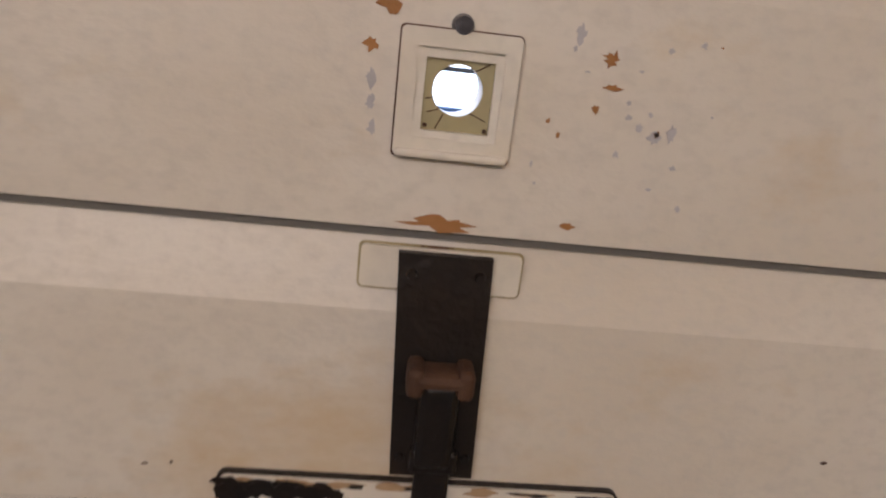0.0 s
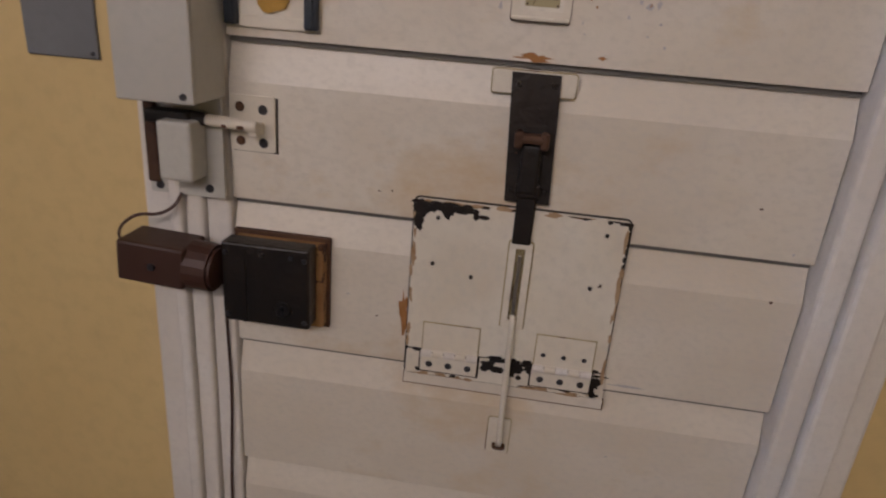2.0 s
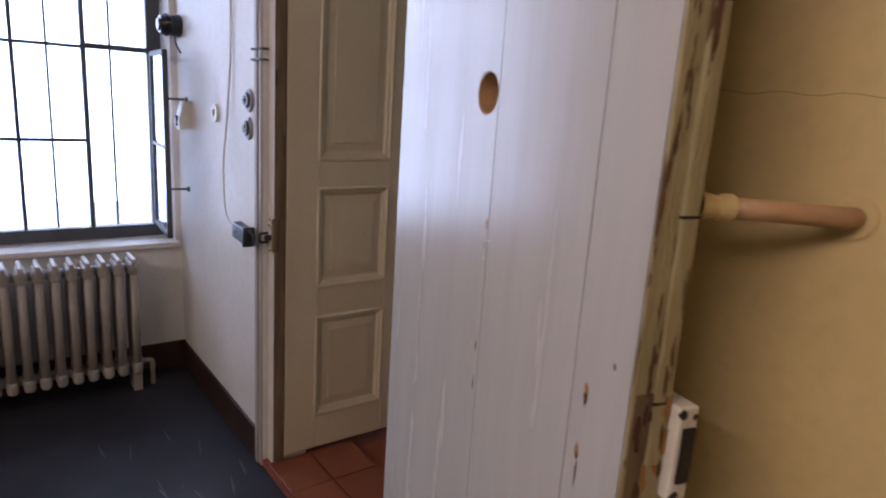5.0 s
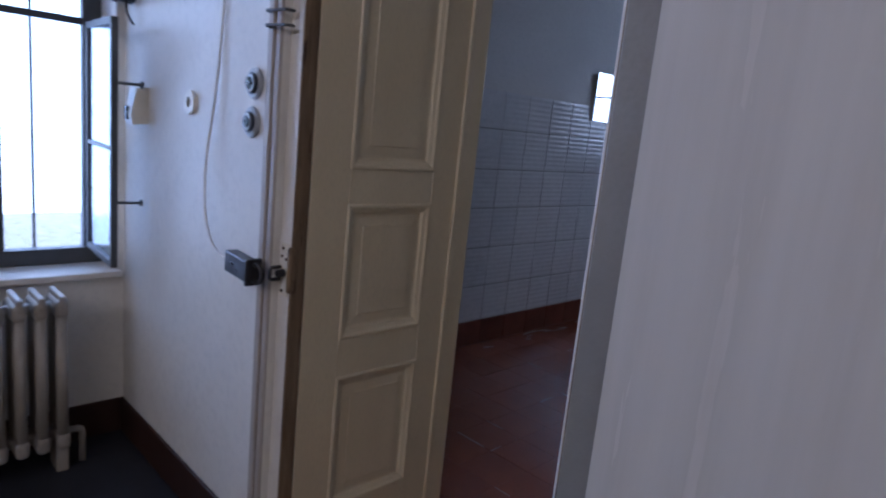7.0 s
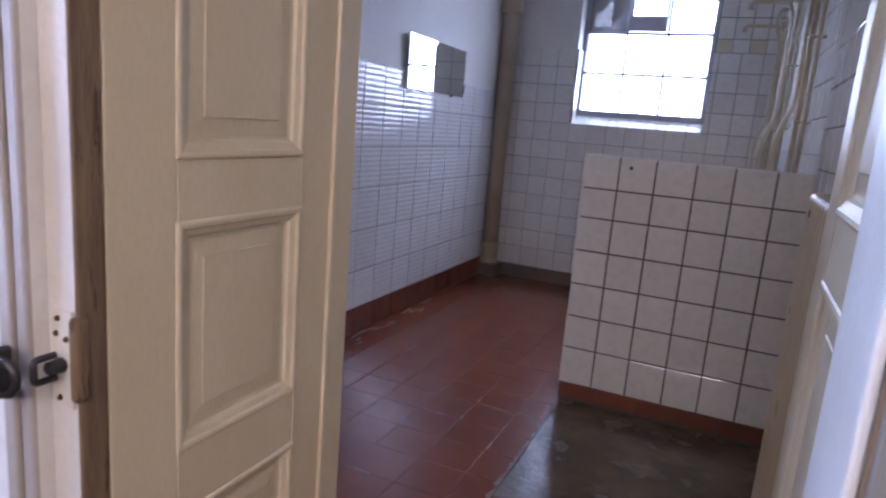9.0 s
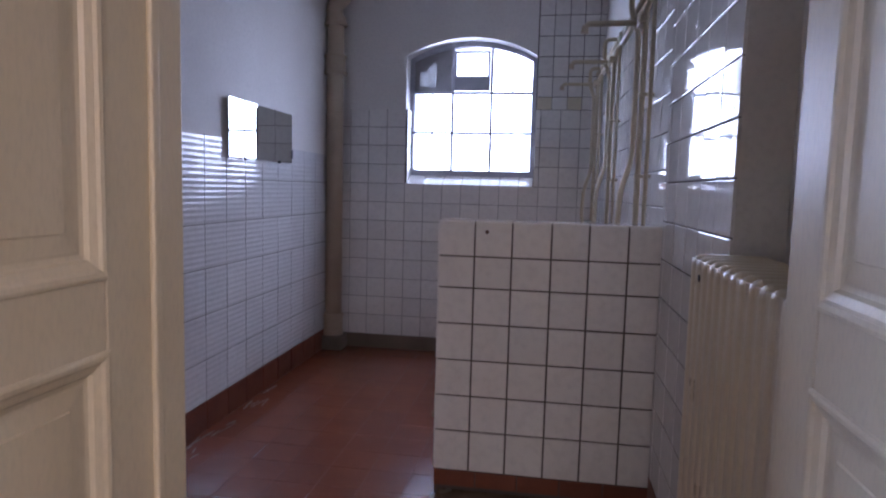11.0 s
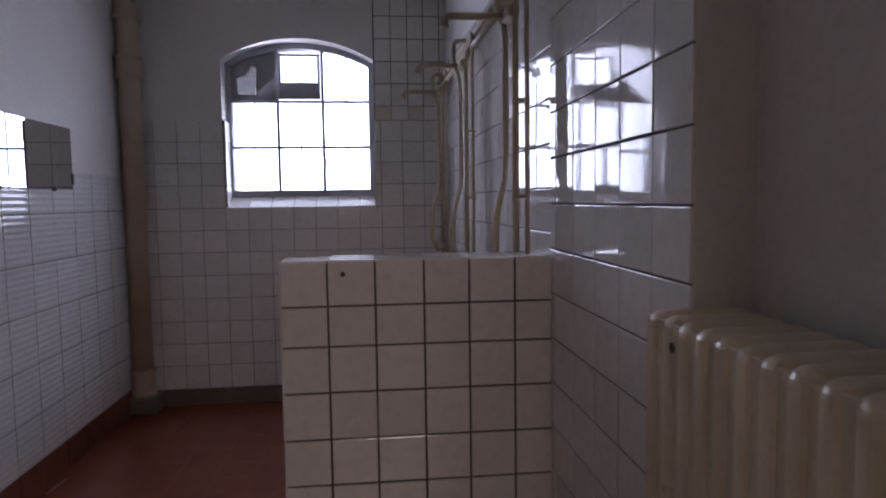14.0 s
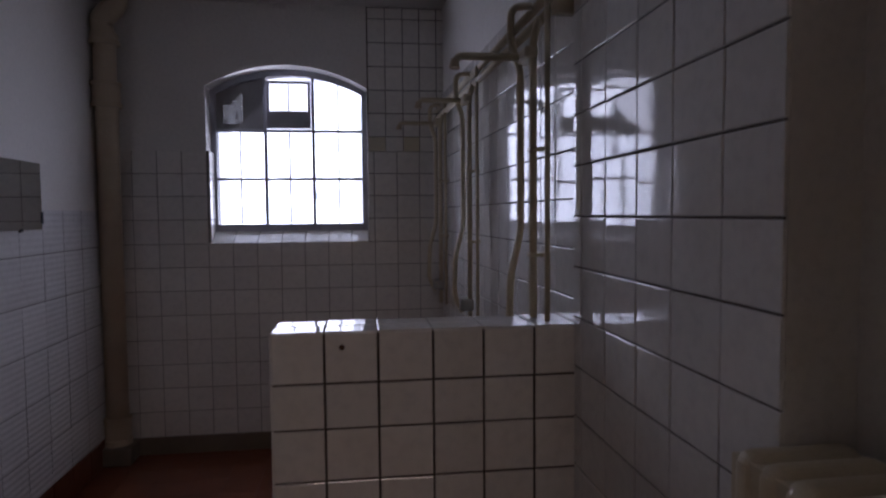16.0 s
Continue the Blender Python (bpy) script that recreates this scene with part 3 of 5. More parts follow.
for k in range(46):      # tan rust bleeding from the rim of the hatch
    side = k % 4
    x, z = ((2.6235 + crng.uniform(0, 0.003), crng.uniform(0.90, 1.15)), (2.8985 + crng.uniform(-0.002, 0.001), crng.uniform(0.90, 1.15)), (crng.uniform(2.63, 2.895), 1.1495), (crng.uniform(2.63, 2.90), crng.uniform(0.8885, 0.894)))[side]
    w, h, n = (crng.uniform(0.0015, 0.004), crng.uniform(0.006, 0.02), 10) if side < 2 else (crng.uniform(0.006, 0.02), crng.uniform(0.0015, 0.004), 10)
    loop = [(x + w * math.cos(6.283 * i / n) * crng.uniform(.4, 1.2), z + h * math.sin(6.283 * i / n) * crng.uniform(.4, 1.2)) for i in range(n)]
    slab(bm, [loop], Matrix.Translation((0, -0.0070, 0)) @ XZ, 0.0002 + 0.000015 * k)
part("rust_stain", bm, M_STAIN, hatch, "tan rust stains along the rim")["kind"] = "stuff"
part("slot_plate", slab(B(), [rounded(2.7515, 0.984, 2.7815, 1.108, 0.003), rect(2.7600, 0.995, 2.7725, 1.100)], Matrix.Translation((0, -0.007, 0)) @ XZ, 0.005), M_STEELPAINT, hatch)
# the next three rims paint rust and edge shadow round their plates
part("slot_rim", slab(B(), [rounded(2.7495, 0.982, 2.7835, 1.110, 0.004)], Matrix.Translation((0, -0.007, 0)) @ XZ, 0.0008), M_RAWEDGE, hatch)
part("plate_rim", slab(B(), [rounded(2.7505, 0.7705, 2.7855, 0.8325, 0.005)], XZ, 0.0012), M_RAWEDGE, hatch)
part("sill_rim", slab(B(), [rect(2.6205, 0.8695, 2.9075, 0.8883)], XZ, 0.0022), M_RUST, hatch)
part("slot_back", box(B(), (2.7600, -0.0078, 0.995), (2.7725, -0.0072, 1.100)), M_RUST, hatch)
part("slide_bolt", box(B(), (2.7640, -0.011, 1.00), (2.7690, -0.0078, 1.09), 0.001), M_STEEL, hatch)
part("hook_rod", tube(B(), [(2.7665, -0.012, 1.004), (2.7675, -0.020, 0.99), (2.770, -0.018, 0.80), (2.770, -0.004, 0.786)], 0.0042, 10, 0.006), M_STEELPAINT, hatch)
part("rod_plate", slab(B(), [rounded(2.752, 0.772, 2.784, 0.831, 0.004)], XZ, 0.003), M_STEELPAINT, hatch)
part("rod_eye", tube(B(), [(2.763, -0.003, 0.786), (2.763, -0.013, 0.786), (2.777, -0.013, 0.786), (2.777, -0.003, 0.786)], 0.0025, 8, 0.004), M_RUST, hatch)
for x0, x1, zt in ((2.645, 2.726, 0.974), (2.802, 2.884, 0.978)):
    zb = 0.8985
    h = part("hinge", box(B(), (x0, -0.011, zb), (x1, -0.0062, zb + 0.026), 0.002), M_STEELPAINT, hatch)
    # both hinge rims stand for rust and the shadow line at the edges
    part("rust_rim", box(B(), (x0 - 0.0022, -0.0068, zb - 0.0030), (x1 + 0.0026, -0.0060, zb + 0.0305)), M_BLACKIRON, h)
    part("flap_rim", box(B(), (x0 + 0.0005, -0.0079, zb + 0.0305), (x1 + 0.0005, -0.0071, zt + 0.0015)), M_RAWEDGE, h)
    part("upper_flap", box(B(), (x0 + 0.002, -0.0095, zb + 0.031), (x1 - 0.001, -0.0072, zt), 0.001), M_STEELPAINT, h)
    for k in range(5):
        a, b = x0 + (x1 - x0) * k / 5 + 0.0006, x0 + (x1 - x0) * (k + 1) / 5 - 0.0006
        part("knuckle", rod(B(), (a, -0.011, zb + 0.029), (b, -0.011, zb + 0.029), 0.0052, 12), M_STEELPAINT if k % 2 else M_FRAME, h)
    for f in (0.16, 0.5, 0.84):
        part("screw", rod(B(), (x0 + (x1 - x0) * f, -0.011, zb + 0.012), (x0 + (x1 - x0) * f, -0.0135, zb + 0.012), 0.005, 12, 0.0035), M_GALV, h)
        if x0 > 2.7:
            part("screw", rod(B(), (x0 + (x1 - x0) * f, -0.0095, zb + 0.05), (x0 + (x1 - x0) * f, -0.011, zb + 0.05), 0.0035, 10, 0.0025), M_GALV, h)
for x, z in ((2.655, 1.128), (2.872, 1.130), (2.652, 1.063), (2.862, 1.055), (2.705, 1.050)):
    screw(hatch, x, -0.007, z, 0.003, M_BLACKIRON, "rivet")

# surface lock and the brown contact box beside it
lock = thing("surface_lock", "black iron box lock with a keyhole on a worn wooden packing", "lock")
part("packing", box(B(), (2.376, -0.024, 0.944), (2.503, 0.0, 1.066), 0.003), M_PACKING, lock, "worn brown wooden packing block")
part("packing_rim", slab(B(), [rect(2.371, 0.938, 2.507, 1.072), rect(2.376, 0.944, 2.503, 1.066)], XZ, 0.008), M_RUST, lock)
part("case", box(B(), (2.374, -0.056, 0.956), (2.494, -0.024, 1.070), 0.003), M_BLACKIRON, lock)
part("rim", box(B(), (2.402, -0.0575, 0.957), (2.408, -0.056, 1.064)), M_BLACKIRON, lock)
bm = rod(B(), (2.458, -0.056, 0.982), (2.458, -0.0585, 0.982), 0.012, 16, 0.010)
part("escutcheon", bm, M_BLACKIRON, lock)
bm = rod(B(), (2.458, -0.0585, 0.985), (2.458, -0.0595, 0.985), 0.004, 10)
box(bm, (2.456, -0.0595, 0.974), (2.460, -0.0586, 0.985))
part("keyhole", bm, M_BAKELITE, lock)
for x, z in ((2.380, 1.056), (2.488, 1.056), (2.380, 0.966), (2.488, 0.966), (2.43, 1.058), (2.47, 1.058)):
    screw(lock, x, -0.056, z, 0.004, M_GALV, "rivet")
contact = thing("contact_box", "brown plastic contact box on the door frame beside the lock", "contact box")
part("body", box(B(), (2.243, -0.085, 1.008), (2.335, -0.022, 1.064), 0.004, m=Matrix.Translation((2.29, 0, 1.03)) @ Matrix.Rotation(radians(3), 4, "Y") @ Matrix.Translation((-2.29, 0, -1.03))), M_BROWNBOX, contact)
part("cap", rod(B(), (2.330, -0.053, 1.032), (2.370, -0.055, 1.030), 0.034, 20, 0.032, 0.004), M_BROWNBOX, contact)
part("screw", rod(B(), (2.292, -0.085, 1.034), (2.292, -0.088, 1.034), 0.005, 10), M_GALV, contact)
cable = part("sensor_cable", tube(B(), [(2.305, -0.02, 1.118), (2.300, -0.03, 1.102), (2.285, -0.045, 1.092), (2.255, -0.05, 1.092), (2.235, -0.055, 1.075), (2.232, -0.06, 1.060), (2.246, -0.06, 1.050)], 0.0022, 8, 0.02), M_BROWNBOX)
tagged(cable, "thin brown cable looping from the frame to the contact box", "cable")
cable = part("frame_cable", tube(B(), [(2.352, -0.008, 1.0), (2.356, -0.008, 0.80), (2.347, -0.008, 0.62), (2.352, -0.008, 0.30)], 0.002, 8, 0.05), M_BROWNBOX)
tagged(cable, "thin dark cable running down the door frame", "cable")

# bolt with its four-hole plate and the grey enclosures on the frame
bolt = thing("door_bolt", "painted steel bolt pin on a four-screw plate", "bolt", at=Matrix.Translation((0.001, 0, 0.0075)))
part("plate", slab(B(), [rounded(2.369, 1.174, 2.430, 1.246, 0.003)], XZ, 0.005), M_STEELPAINT, bolt)
# black sheet shifted right and down, drawn as the shadow of the plate
part("plate_shadow_gap", box(B(), (2.371, -0.0012, 1.1725), (2.4325, -0.0, 1.2445)), M_BLACKIRON, bolt)
for x, z, m in ((2.383, 1.231, M_RUST), (2.414, 1.229, M_GALV), (2.383, 1.187, M_RUST), (2.414, 1.186, M_GALV)):
    screw(bolt, x, -0.005, z, 0.0065, m)
part("pin", rod(B(), (2.33, -0.030, 1.2155), (2.416, -0.028, 1.211), 0.0075, 14, 0.0075, 0.001), M_STEELPAINT, bolt)
part("pin_collar", rod(B(), (2.322, -0.0305, 1.2160), (2.350, -0.0297, 1.2145), 0.0086, 14), M_BLACKIRON, bolt, "bare black iron collar")
for x, w in ((2.372, 0.006), (2.392, 0.009)):
    part("bare_patch", box(B(), (x, -0.0372, 1.2075), (x + w, -0.0330, 1.2120), 0.001), M_RUST, bolt)
part("pin_foot", box(B(), (2.404, -0.030, 1.198), (2.416, -0.005, 1.214), 0.002), M_STEELPAINT, bolt)
part("guide", box(B(), (2.272, -0.045, 1.207), (2.333, -0.02, 1.224), 0.004), M_BLACKIRON, bolt, "black iron bolt guide")
boxg = thing("grey_junction_box", "grey painted steel enclosure above the bolt", "junction box", at=Matrix.Translation((0.003, 0, 0.0115)))
part("case", box(B(), (2.268, -0.085, 1.2375), (2.364, -0.005, 1.374), 0.003), M_GREYBOX, boxg)
part("lid", box(B(), (2.2675, -0.090, 1.237), (2.3645, -0.0855, 1.3745), 0.002), M_GREYBOX, boxg)
for x, z in ((2.275, 1.364), (2.352, 1.246)):
    screw(boxg, x, -0.090, z, 0.0045, M_GALV)
boxs = thing("bolt_housing", "small grey bolt housing on a chipped mounting plate", "bolt housing", at=Matrix.Translation((0, 0, 0.012)))
part("mounting_plate", slab(B(), [rounded(2.262, 1.104, 2.366, 1.236, 0.003)], Matrix.Translation((0, -0.014, 0)) @ XZ, 0.006), M_GREYBOX, boxs)
part("case", box(B(), (2.300, -0.062, 1.134), (2.345, -0.020, 1.210), 0.004), M_GREYBOX, boxs)
part("spine", box(B(), (2.264, -0.030, 1.12), (2.280, -0.020, 1.235), 0.003), M_RUST, boxs)
for x, z in ((2.275, 1.114), (2.345, 1.116)):
    screw(boxs, x, -0.020, z, 0.006, M_GALV)
for x, m in ((2.226, M_BAKELITE), (2.246, M_FRAME), (2.268, M_FRAME)):
    c = part("conduit", tube(B(), [(x, -0.018, 1.38 if x > 2.23 else 1.43), (x, -0.018, 2.25)], 0.0075 if m == M_FRAME else 0.006, 10), m)
    tagged(c, "white painted conduit up the door frame" if m == M_FRAME else "black cable run beside the door frame", "conduit", "conduits by the door")
clip = tagged(part("conduit_clip", box(B(), (2.215, -0.028, 1.425), (2.285, -0.010, 1.433), 0.002), M_FRAME), "painted clip holding the conduits", "clip")
tagged(part("foam_plug", rod(B(), (2.325, -0.004, 1.395), (2.325, -0.026, 1.395), 0.016, 14, 0.009), M_OCHRE), "lump of ochre sealing foam above the grey enclosure", "foam")

# card holder with a wax-like seal on the door
holder = thing("card_holder", "painted card holder with two dark steel clips and an ochre seal", "card holder", at=Matrix.Translation((0.006, 0, 0.0085)))
part("back_plate", slab(B(), [rect(2.366, 1.327, 2.484, 1.418)], XZ, 0.003), M_STEELPAINT, holder)
part("lower_ledge", box(B(), (2.382, -0.006, 1.328), (2.468, -0.003, 1.342), 0.001), M_STEELPAINT, holder)
part("top_wire", box(B(), (2.380, -0.005, 1.411), (2.466, -0.003, 1.413)), M_DARKSTEEL, holder)
for x0, x1 in ((2.364, 2.3815), (2.4655, 2.4835)):
    c = part("clip", box(B(), (x0, -0.013, 1.330), (x1, -0.003, 1.420), 0.003), M_DARKSTEEL, holder, "dark blue steel clip")
    part("ridge", box(B(), (x0 + 0.005, -0.0155, 1.332), (x1 - 0.006, -0.013, 1.418), 0.001), M_DARKSTEEL, c)
srng = random.Random(2)
bm = slab(B(), [[(2.4235 + 0.023 * math.cos(6.283 * k / 18) * srng.uniform(.88, 1.08), 1.369 + 0.024 * math.sin(6.283 * k / 18) * srng.uniform(.88, 1.08)) for k in range(18)]],
          Matrix.Translation((0, -0.003, 0)) @ XZ, 0.003)
part("seal", bm, M_OCHRE, holder, "round ochre seal")
upper = thing("upper_label_holder", "painted label holder with a worn olive insert high on the door", "card holder")
part("back_plate", slab(B(), [rect(2.355, 1.530, 2.52, 1.615), rect(2.363, 1.540, 2.512, 1.605)], XZ, 0.006), M_STEELPAINT, upper)
part("insert", box(B(), (2.363, -0.003, 1.540), (2.512, -0.001, 1.605)), M_GREENPAINT, upper)

# yellow wall: switch, grey cover plate, crack, wooden door stop
sw = thing("light_switch", "ivory rocker light switch with two side screws", "light switch")
part("plate", box(B(), (2.100, -0.009, 1.383), (2.178, 0.0, 1.462), 0.003), M_SWITCH, sw)
part("rocker", box(B(), (2.128, -0.012, 1.410), (2.151, -0.009, 1.437), 0.002), mat("aged_rocker", (0.74, 0.66, 0.46), None, 5, 0.3), sw)
for x in (2.117, 2.162):
    screw(sw, x, -0.009, 1.4235, 0.003)
gp = thing("cover_plate", "grey blank plastic cover plate under the switch", "cover plate")
part("plate", box(B(), (2.094, -0.005, 1.279), (2.195, 0.0, 1.377), 0.002), M_GREYPLATE, gp)
for x, z in ((2.100, 1.371), (2.188, 1.286)):
    screw(gp, x, -0.005, z, 0.003, M_GALV)
bm = B()
zz = [1.441 + 0.0025 * math.sin(k * 1.7) for k in range(14)]
for k in range(13):
    x0, x1 = 1.70 + k * 0.0215, 1.70 + (k + 1) * 0.0215
    slab(bm, [[(x0, zz[k]), (x1, zz[k + 1]), (x1, zz[k + 1] + 0.0012), (x0, zz[k] + 0.0012)]], XZ, 0.0004)
tagged(part("wall_crack", bm, mat("crack_grey", (0.40, 0.32, 0.17), None, 5, 0.9)), "thin horizontal hairline crack in the yellow plaster", "crack")
stop = thing("door_stop", "turned wooden door stop peg fixed to the yellow wall", "door stop")
part("rosette", slab(rod(B(), (1.912, 0, 1.303), (1.912, -0.004, 1.303), 0.026, 24), [disc(1.912, 1.303, 0.024), disc(1.912, 1.303, 0.018)], Matrix.Translation((0, -0.004, 0)) @ XZ, 0.002), M_YELLOW, stop)
part("peg", tube(B(), [(1.912, -0.004, 1.303), (1.912, -0.028, 1.304), (1.880, -0.075, 1.306), (1.840, -0.150, 1.309)], 0.0125, 14, 0.02), M_ROD, stop)
part("turned_collar", rod(rod(B(), (1.842, -0.147, 1.309), (1.832, -0.165, 1.310), 0.0165, 16, 0.0145, 0.002), (1.832, -0.165, 1.310), (1.822, -0.182, 1.311), 0.0125, 16, 0.0165), M_YELLOW, stop)
part("rubber_tip", rod(B(), (1.822, -0.182, 1.311), (1.812, -0.200, 1.312), 0.014, 14, 0.012), M_BLACKIRON, stop)

# heavy white door leaf, folded back against the stop
hx, hy, fx, fy = 1.072, -0.098, 1.824, -0.257
leaf_m = Matrix.Translation((hx, hy, 0)) @ Matrix.Rotation(math.atan2(fy - hy, fx - hx), 4, "Z")
W = math.hypot(fx - hx, fy - hy)
leaf = thing("white_door_leaf", "heavy white gloss painted plank door standing open", "door", kind="structure", at=leaf_m)
hu, hz, DU = 0.374, 1.421, 0.047
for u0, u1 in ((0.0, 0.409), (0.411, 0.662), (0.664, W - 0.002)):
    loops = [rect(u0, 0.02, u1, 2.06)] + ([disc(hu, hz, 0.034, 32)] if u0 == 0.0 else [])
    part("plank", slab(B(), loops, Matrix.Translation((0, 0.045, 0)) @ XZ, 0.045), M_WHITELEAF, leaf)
part("spy_hole_lining", slab(B(), [disc(hu, hz, 0.0338, 32), disc(hu, hz, 0.0315, 32)], Matrix.Translation((0, 0.044, 0)) @ XZ, 0.043), M_ROD, leaf, "bare wood lining of the spy hole")
part("worn_edge", box(B(), (W - 0.0015, 0.001, 0.02), (W + 0.003, 0.030, 2.06), 0.001), M_RAWEDGE, leaf, "bare worn door edge with remains of green and cream paint")
part("edge_batten", box(B(), (W - 0.012, 0.030, 0.02), (W + 0.006, 0.056, 2.06), 0.004), M_RAWEDGE, leaf, "chipped cream batten along the door edge")
for z in (1.085, 1.30, 1.52, 1.74, 0.9, 0.7):
    part("gap", box(B(), (W + 0.0005, 0.028, z), (W + 0.0068, 0.0565, z + 0.003)), M_BLACKIRON, leaf)
lb = part("lock_case", box(B(), (W - 0.035, 0.056, 0.965), (W + 0.022, 0.085, 1.085), 0.004), M_STEELPAINT, leaf, "chipped white lock case on the door edge")
part("lock_bolt", box(B(), (W + 0.022, 0.062, 0.99), (W + 0.026, 0.08, 1.06), 0.001), M_BLACKIRON, lb)
part("edge_mortise", box(B(), (W + 0.0025, 0.004, 0.95), (W + 0.0045, 0.030, 1.10), 0.001), M_BROWNEDGE, leaf, "splintered brown wood round the lock")
wrng = random.Random(12)
for k in range(26):
    y, z = wrng.uniform(0.003, 0.052), wrng.uniform(0.78, 1.11)
    w, h, n = wrng.uniform(0.004, 0.013), wrng.uniform(0.010, 0.045), 9
    loop = [(y + w / 2 * math.cos(6.283 * i / n) * wrng.uniform(.5, 1.2), z + h / 2 * math.sin(6.283 * i / n) * wrng.uniform(.5, 1.2)) for i in range(n)]
    part("splinter", slab(B(), [loop], Matrix.Translation((W + (0.0062 if y > 0.024 else 0.0046), 0, 0)) @ YZ, 0.0006 + 0.00004 * k), wrng.choice((M_BROWNEDGE, M_BARE, M_RUST, M_RUST)), leaf)
for y, z, w, h in ((0.060, 1.078, 0.016, 0.012), (0.079, 1.072, 0.008, 0.010), (0.064, 0.974, 0.018, 0.010), (0.080, 0.995, 0.006, 0.020)):
    n = 11
    loop = [(y + w / 2 * math.cos(6.283 * i / n) * wrng.uniform(.5, 1.2), z + h / 2 * math.sin(6.283 * i / n) * wrng.uniform(.5, 1.2)) for i in range(n)]
    part("bare_patch", slab(B(), [loop], Matrix.Translation((W + 0.022, 0, 0)) @ YZ, 0.0006), M_BLACKIRON, lb)
for u, z, w, h, m in ((0.645, 1.066, 0.010, 0.034, M_BARE), (0.6455, 1.060, 0.006, 0.020, M_BLACKIRON), (0.640, 0.985, 0.011, 0.026, M_BARE), (0.641, 0.98, 0.005, 0.012, M_BLACKIRON), (0.642, 0.955, 0.003, 0.035, M_RUST), (0.356, 1.220, 0.006, 0.020, M_BARE),
                      (0.354, 1.185, 0.003, 0.012, M_BARE), (0.366, 1.196, 0.016, 0.002, M_SWITCH), (0.356, 1.165, 0.006, 0.004, M_SWITCH), (0.352, 1.015, 0.004, 0.020, M_RUST), (0.352, 0.95, 0.003, 0.03, M_RUST), (0.690, 1.12, 0.004, 0.010, M_RUST)):
    n = 13
    loop = [(u + DU + w / 2 * math.cos(6.283 * k / n) * rng.uniform(.5, 1.2), z + h / 2 * math.sin(6.283 * k / n) * rng.uniform(.5, 1.2)) for k in range(n)]
    part("gouge", slab(B(), [loop], XZ, 0.0005 + (0.0003 if m == M_BLACKIRON else 0.0)), m, leaf)

# ---- shower room doorway ----
fr = thing("shower_door_frame", "white painted door frame with a bare brown inner edge", "door frame", kind="structure")
# the shade on the casing is put into its grey-beige colour
part("casing", box(B(), (-0.034, -0.012, HALLF), (-0.006, 0.004, 2.12), 0.005), mat("grey_shadow_casing", (0.40, 0.36, 0.32), None, 5, 0.45), fr, "moulded casing, darkened to grey-beige for shade")
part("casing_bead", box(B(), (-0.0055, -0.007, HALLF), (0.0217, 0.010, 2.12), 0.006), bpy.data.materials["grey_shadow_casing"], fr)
part("post", box(B(), (0.0225, 0.0205, HALLF), (0.0795, 0.0400, 2.06), 0.003), M_FRAME, fr)
part("post_back", box(B(), (0.0225, 0.0405, HALLF), (0.0695, FY, 2.06)), M_FRAME, fr)
part("inner_edge", box(B(), (0.0798, 0.018, 0.0), (0.0872, 0.0608, 2.06), 0.003), M_BROWNEDGE, fr, "bare brown worn wooden rebate")
# worn post paint, its grey darkened to carry the shade beside the open leaf
SHADED_POST = mat("shaded_worn_post_paint", (0.25, 0.245, 0.235), (0.20, 0.195, 0.185), 4, 0.4, bump=0.25, chips=(0.22, 0.15, 0.09), chip=0.74, chip_scale=14)
part("post", box(B(), (0.966, -0.004, HALLF), (1.10, FY, 2.06), 0.003), SHADED_POST, fr, "hinge post with nail holes, the shade of the leaf painted into its grey")
part("post_lip", box(B(), (0.953, 0.006, HALLF), (0.9655, FY, 2.06), 0.004), M_FRAME, fr, "chipped white lip of the hinge post")
part("worn_lip", box(B(), (0.9625, -0.0015, HALLF), (0.9685, 0.010, 2.06), 0.002), M_BROWNEDGE, fr, "bare brown edge where paint has worn off")
for z in (0.62, 1.0, 1.27, 1.62):
    part("nail_hole", rod(B(), (1.052, -0.0035, z), (1.052, -0.0048, z), 0.0028, 10), M_BLACKIRON, fr)
part("head", box(B(), (-0.034, -0.022, 2.0605), (1.11, FY, 2.15), 0.006), M_FRAME, fr)


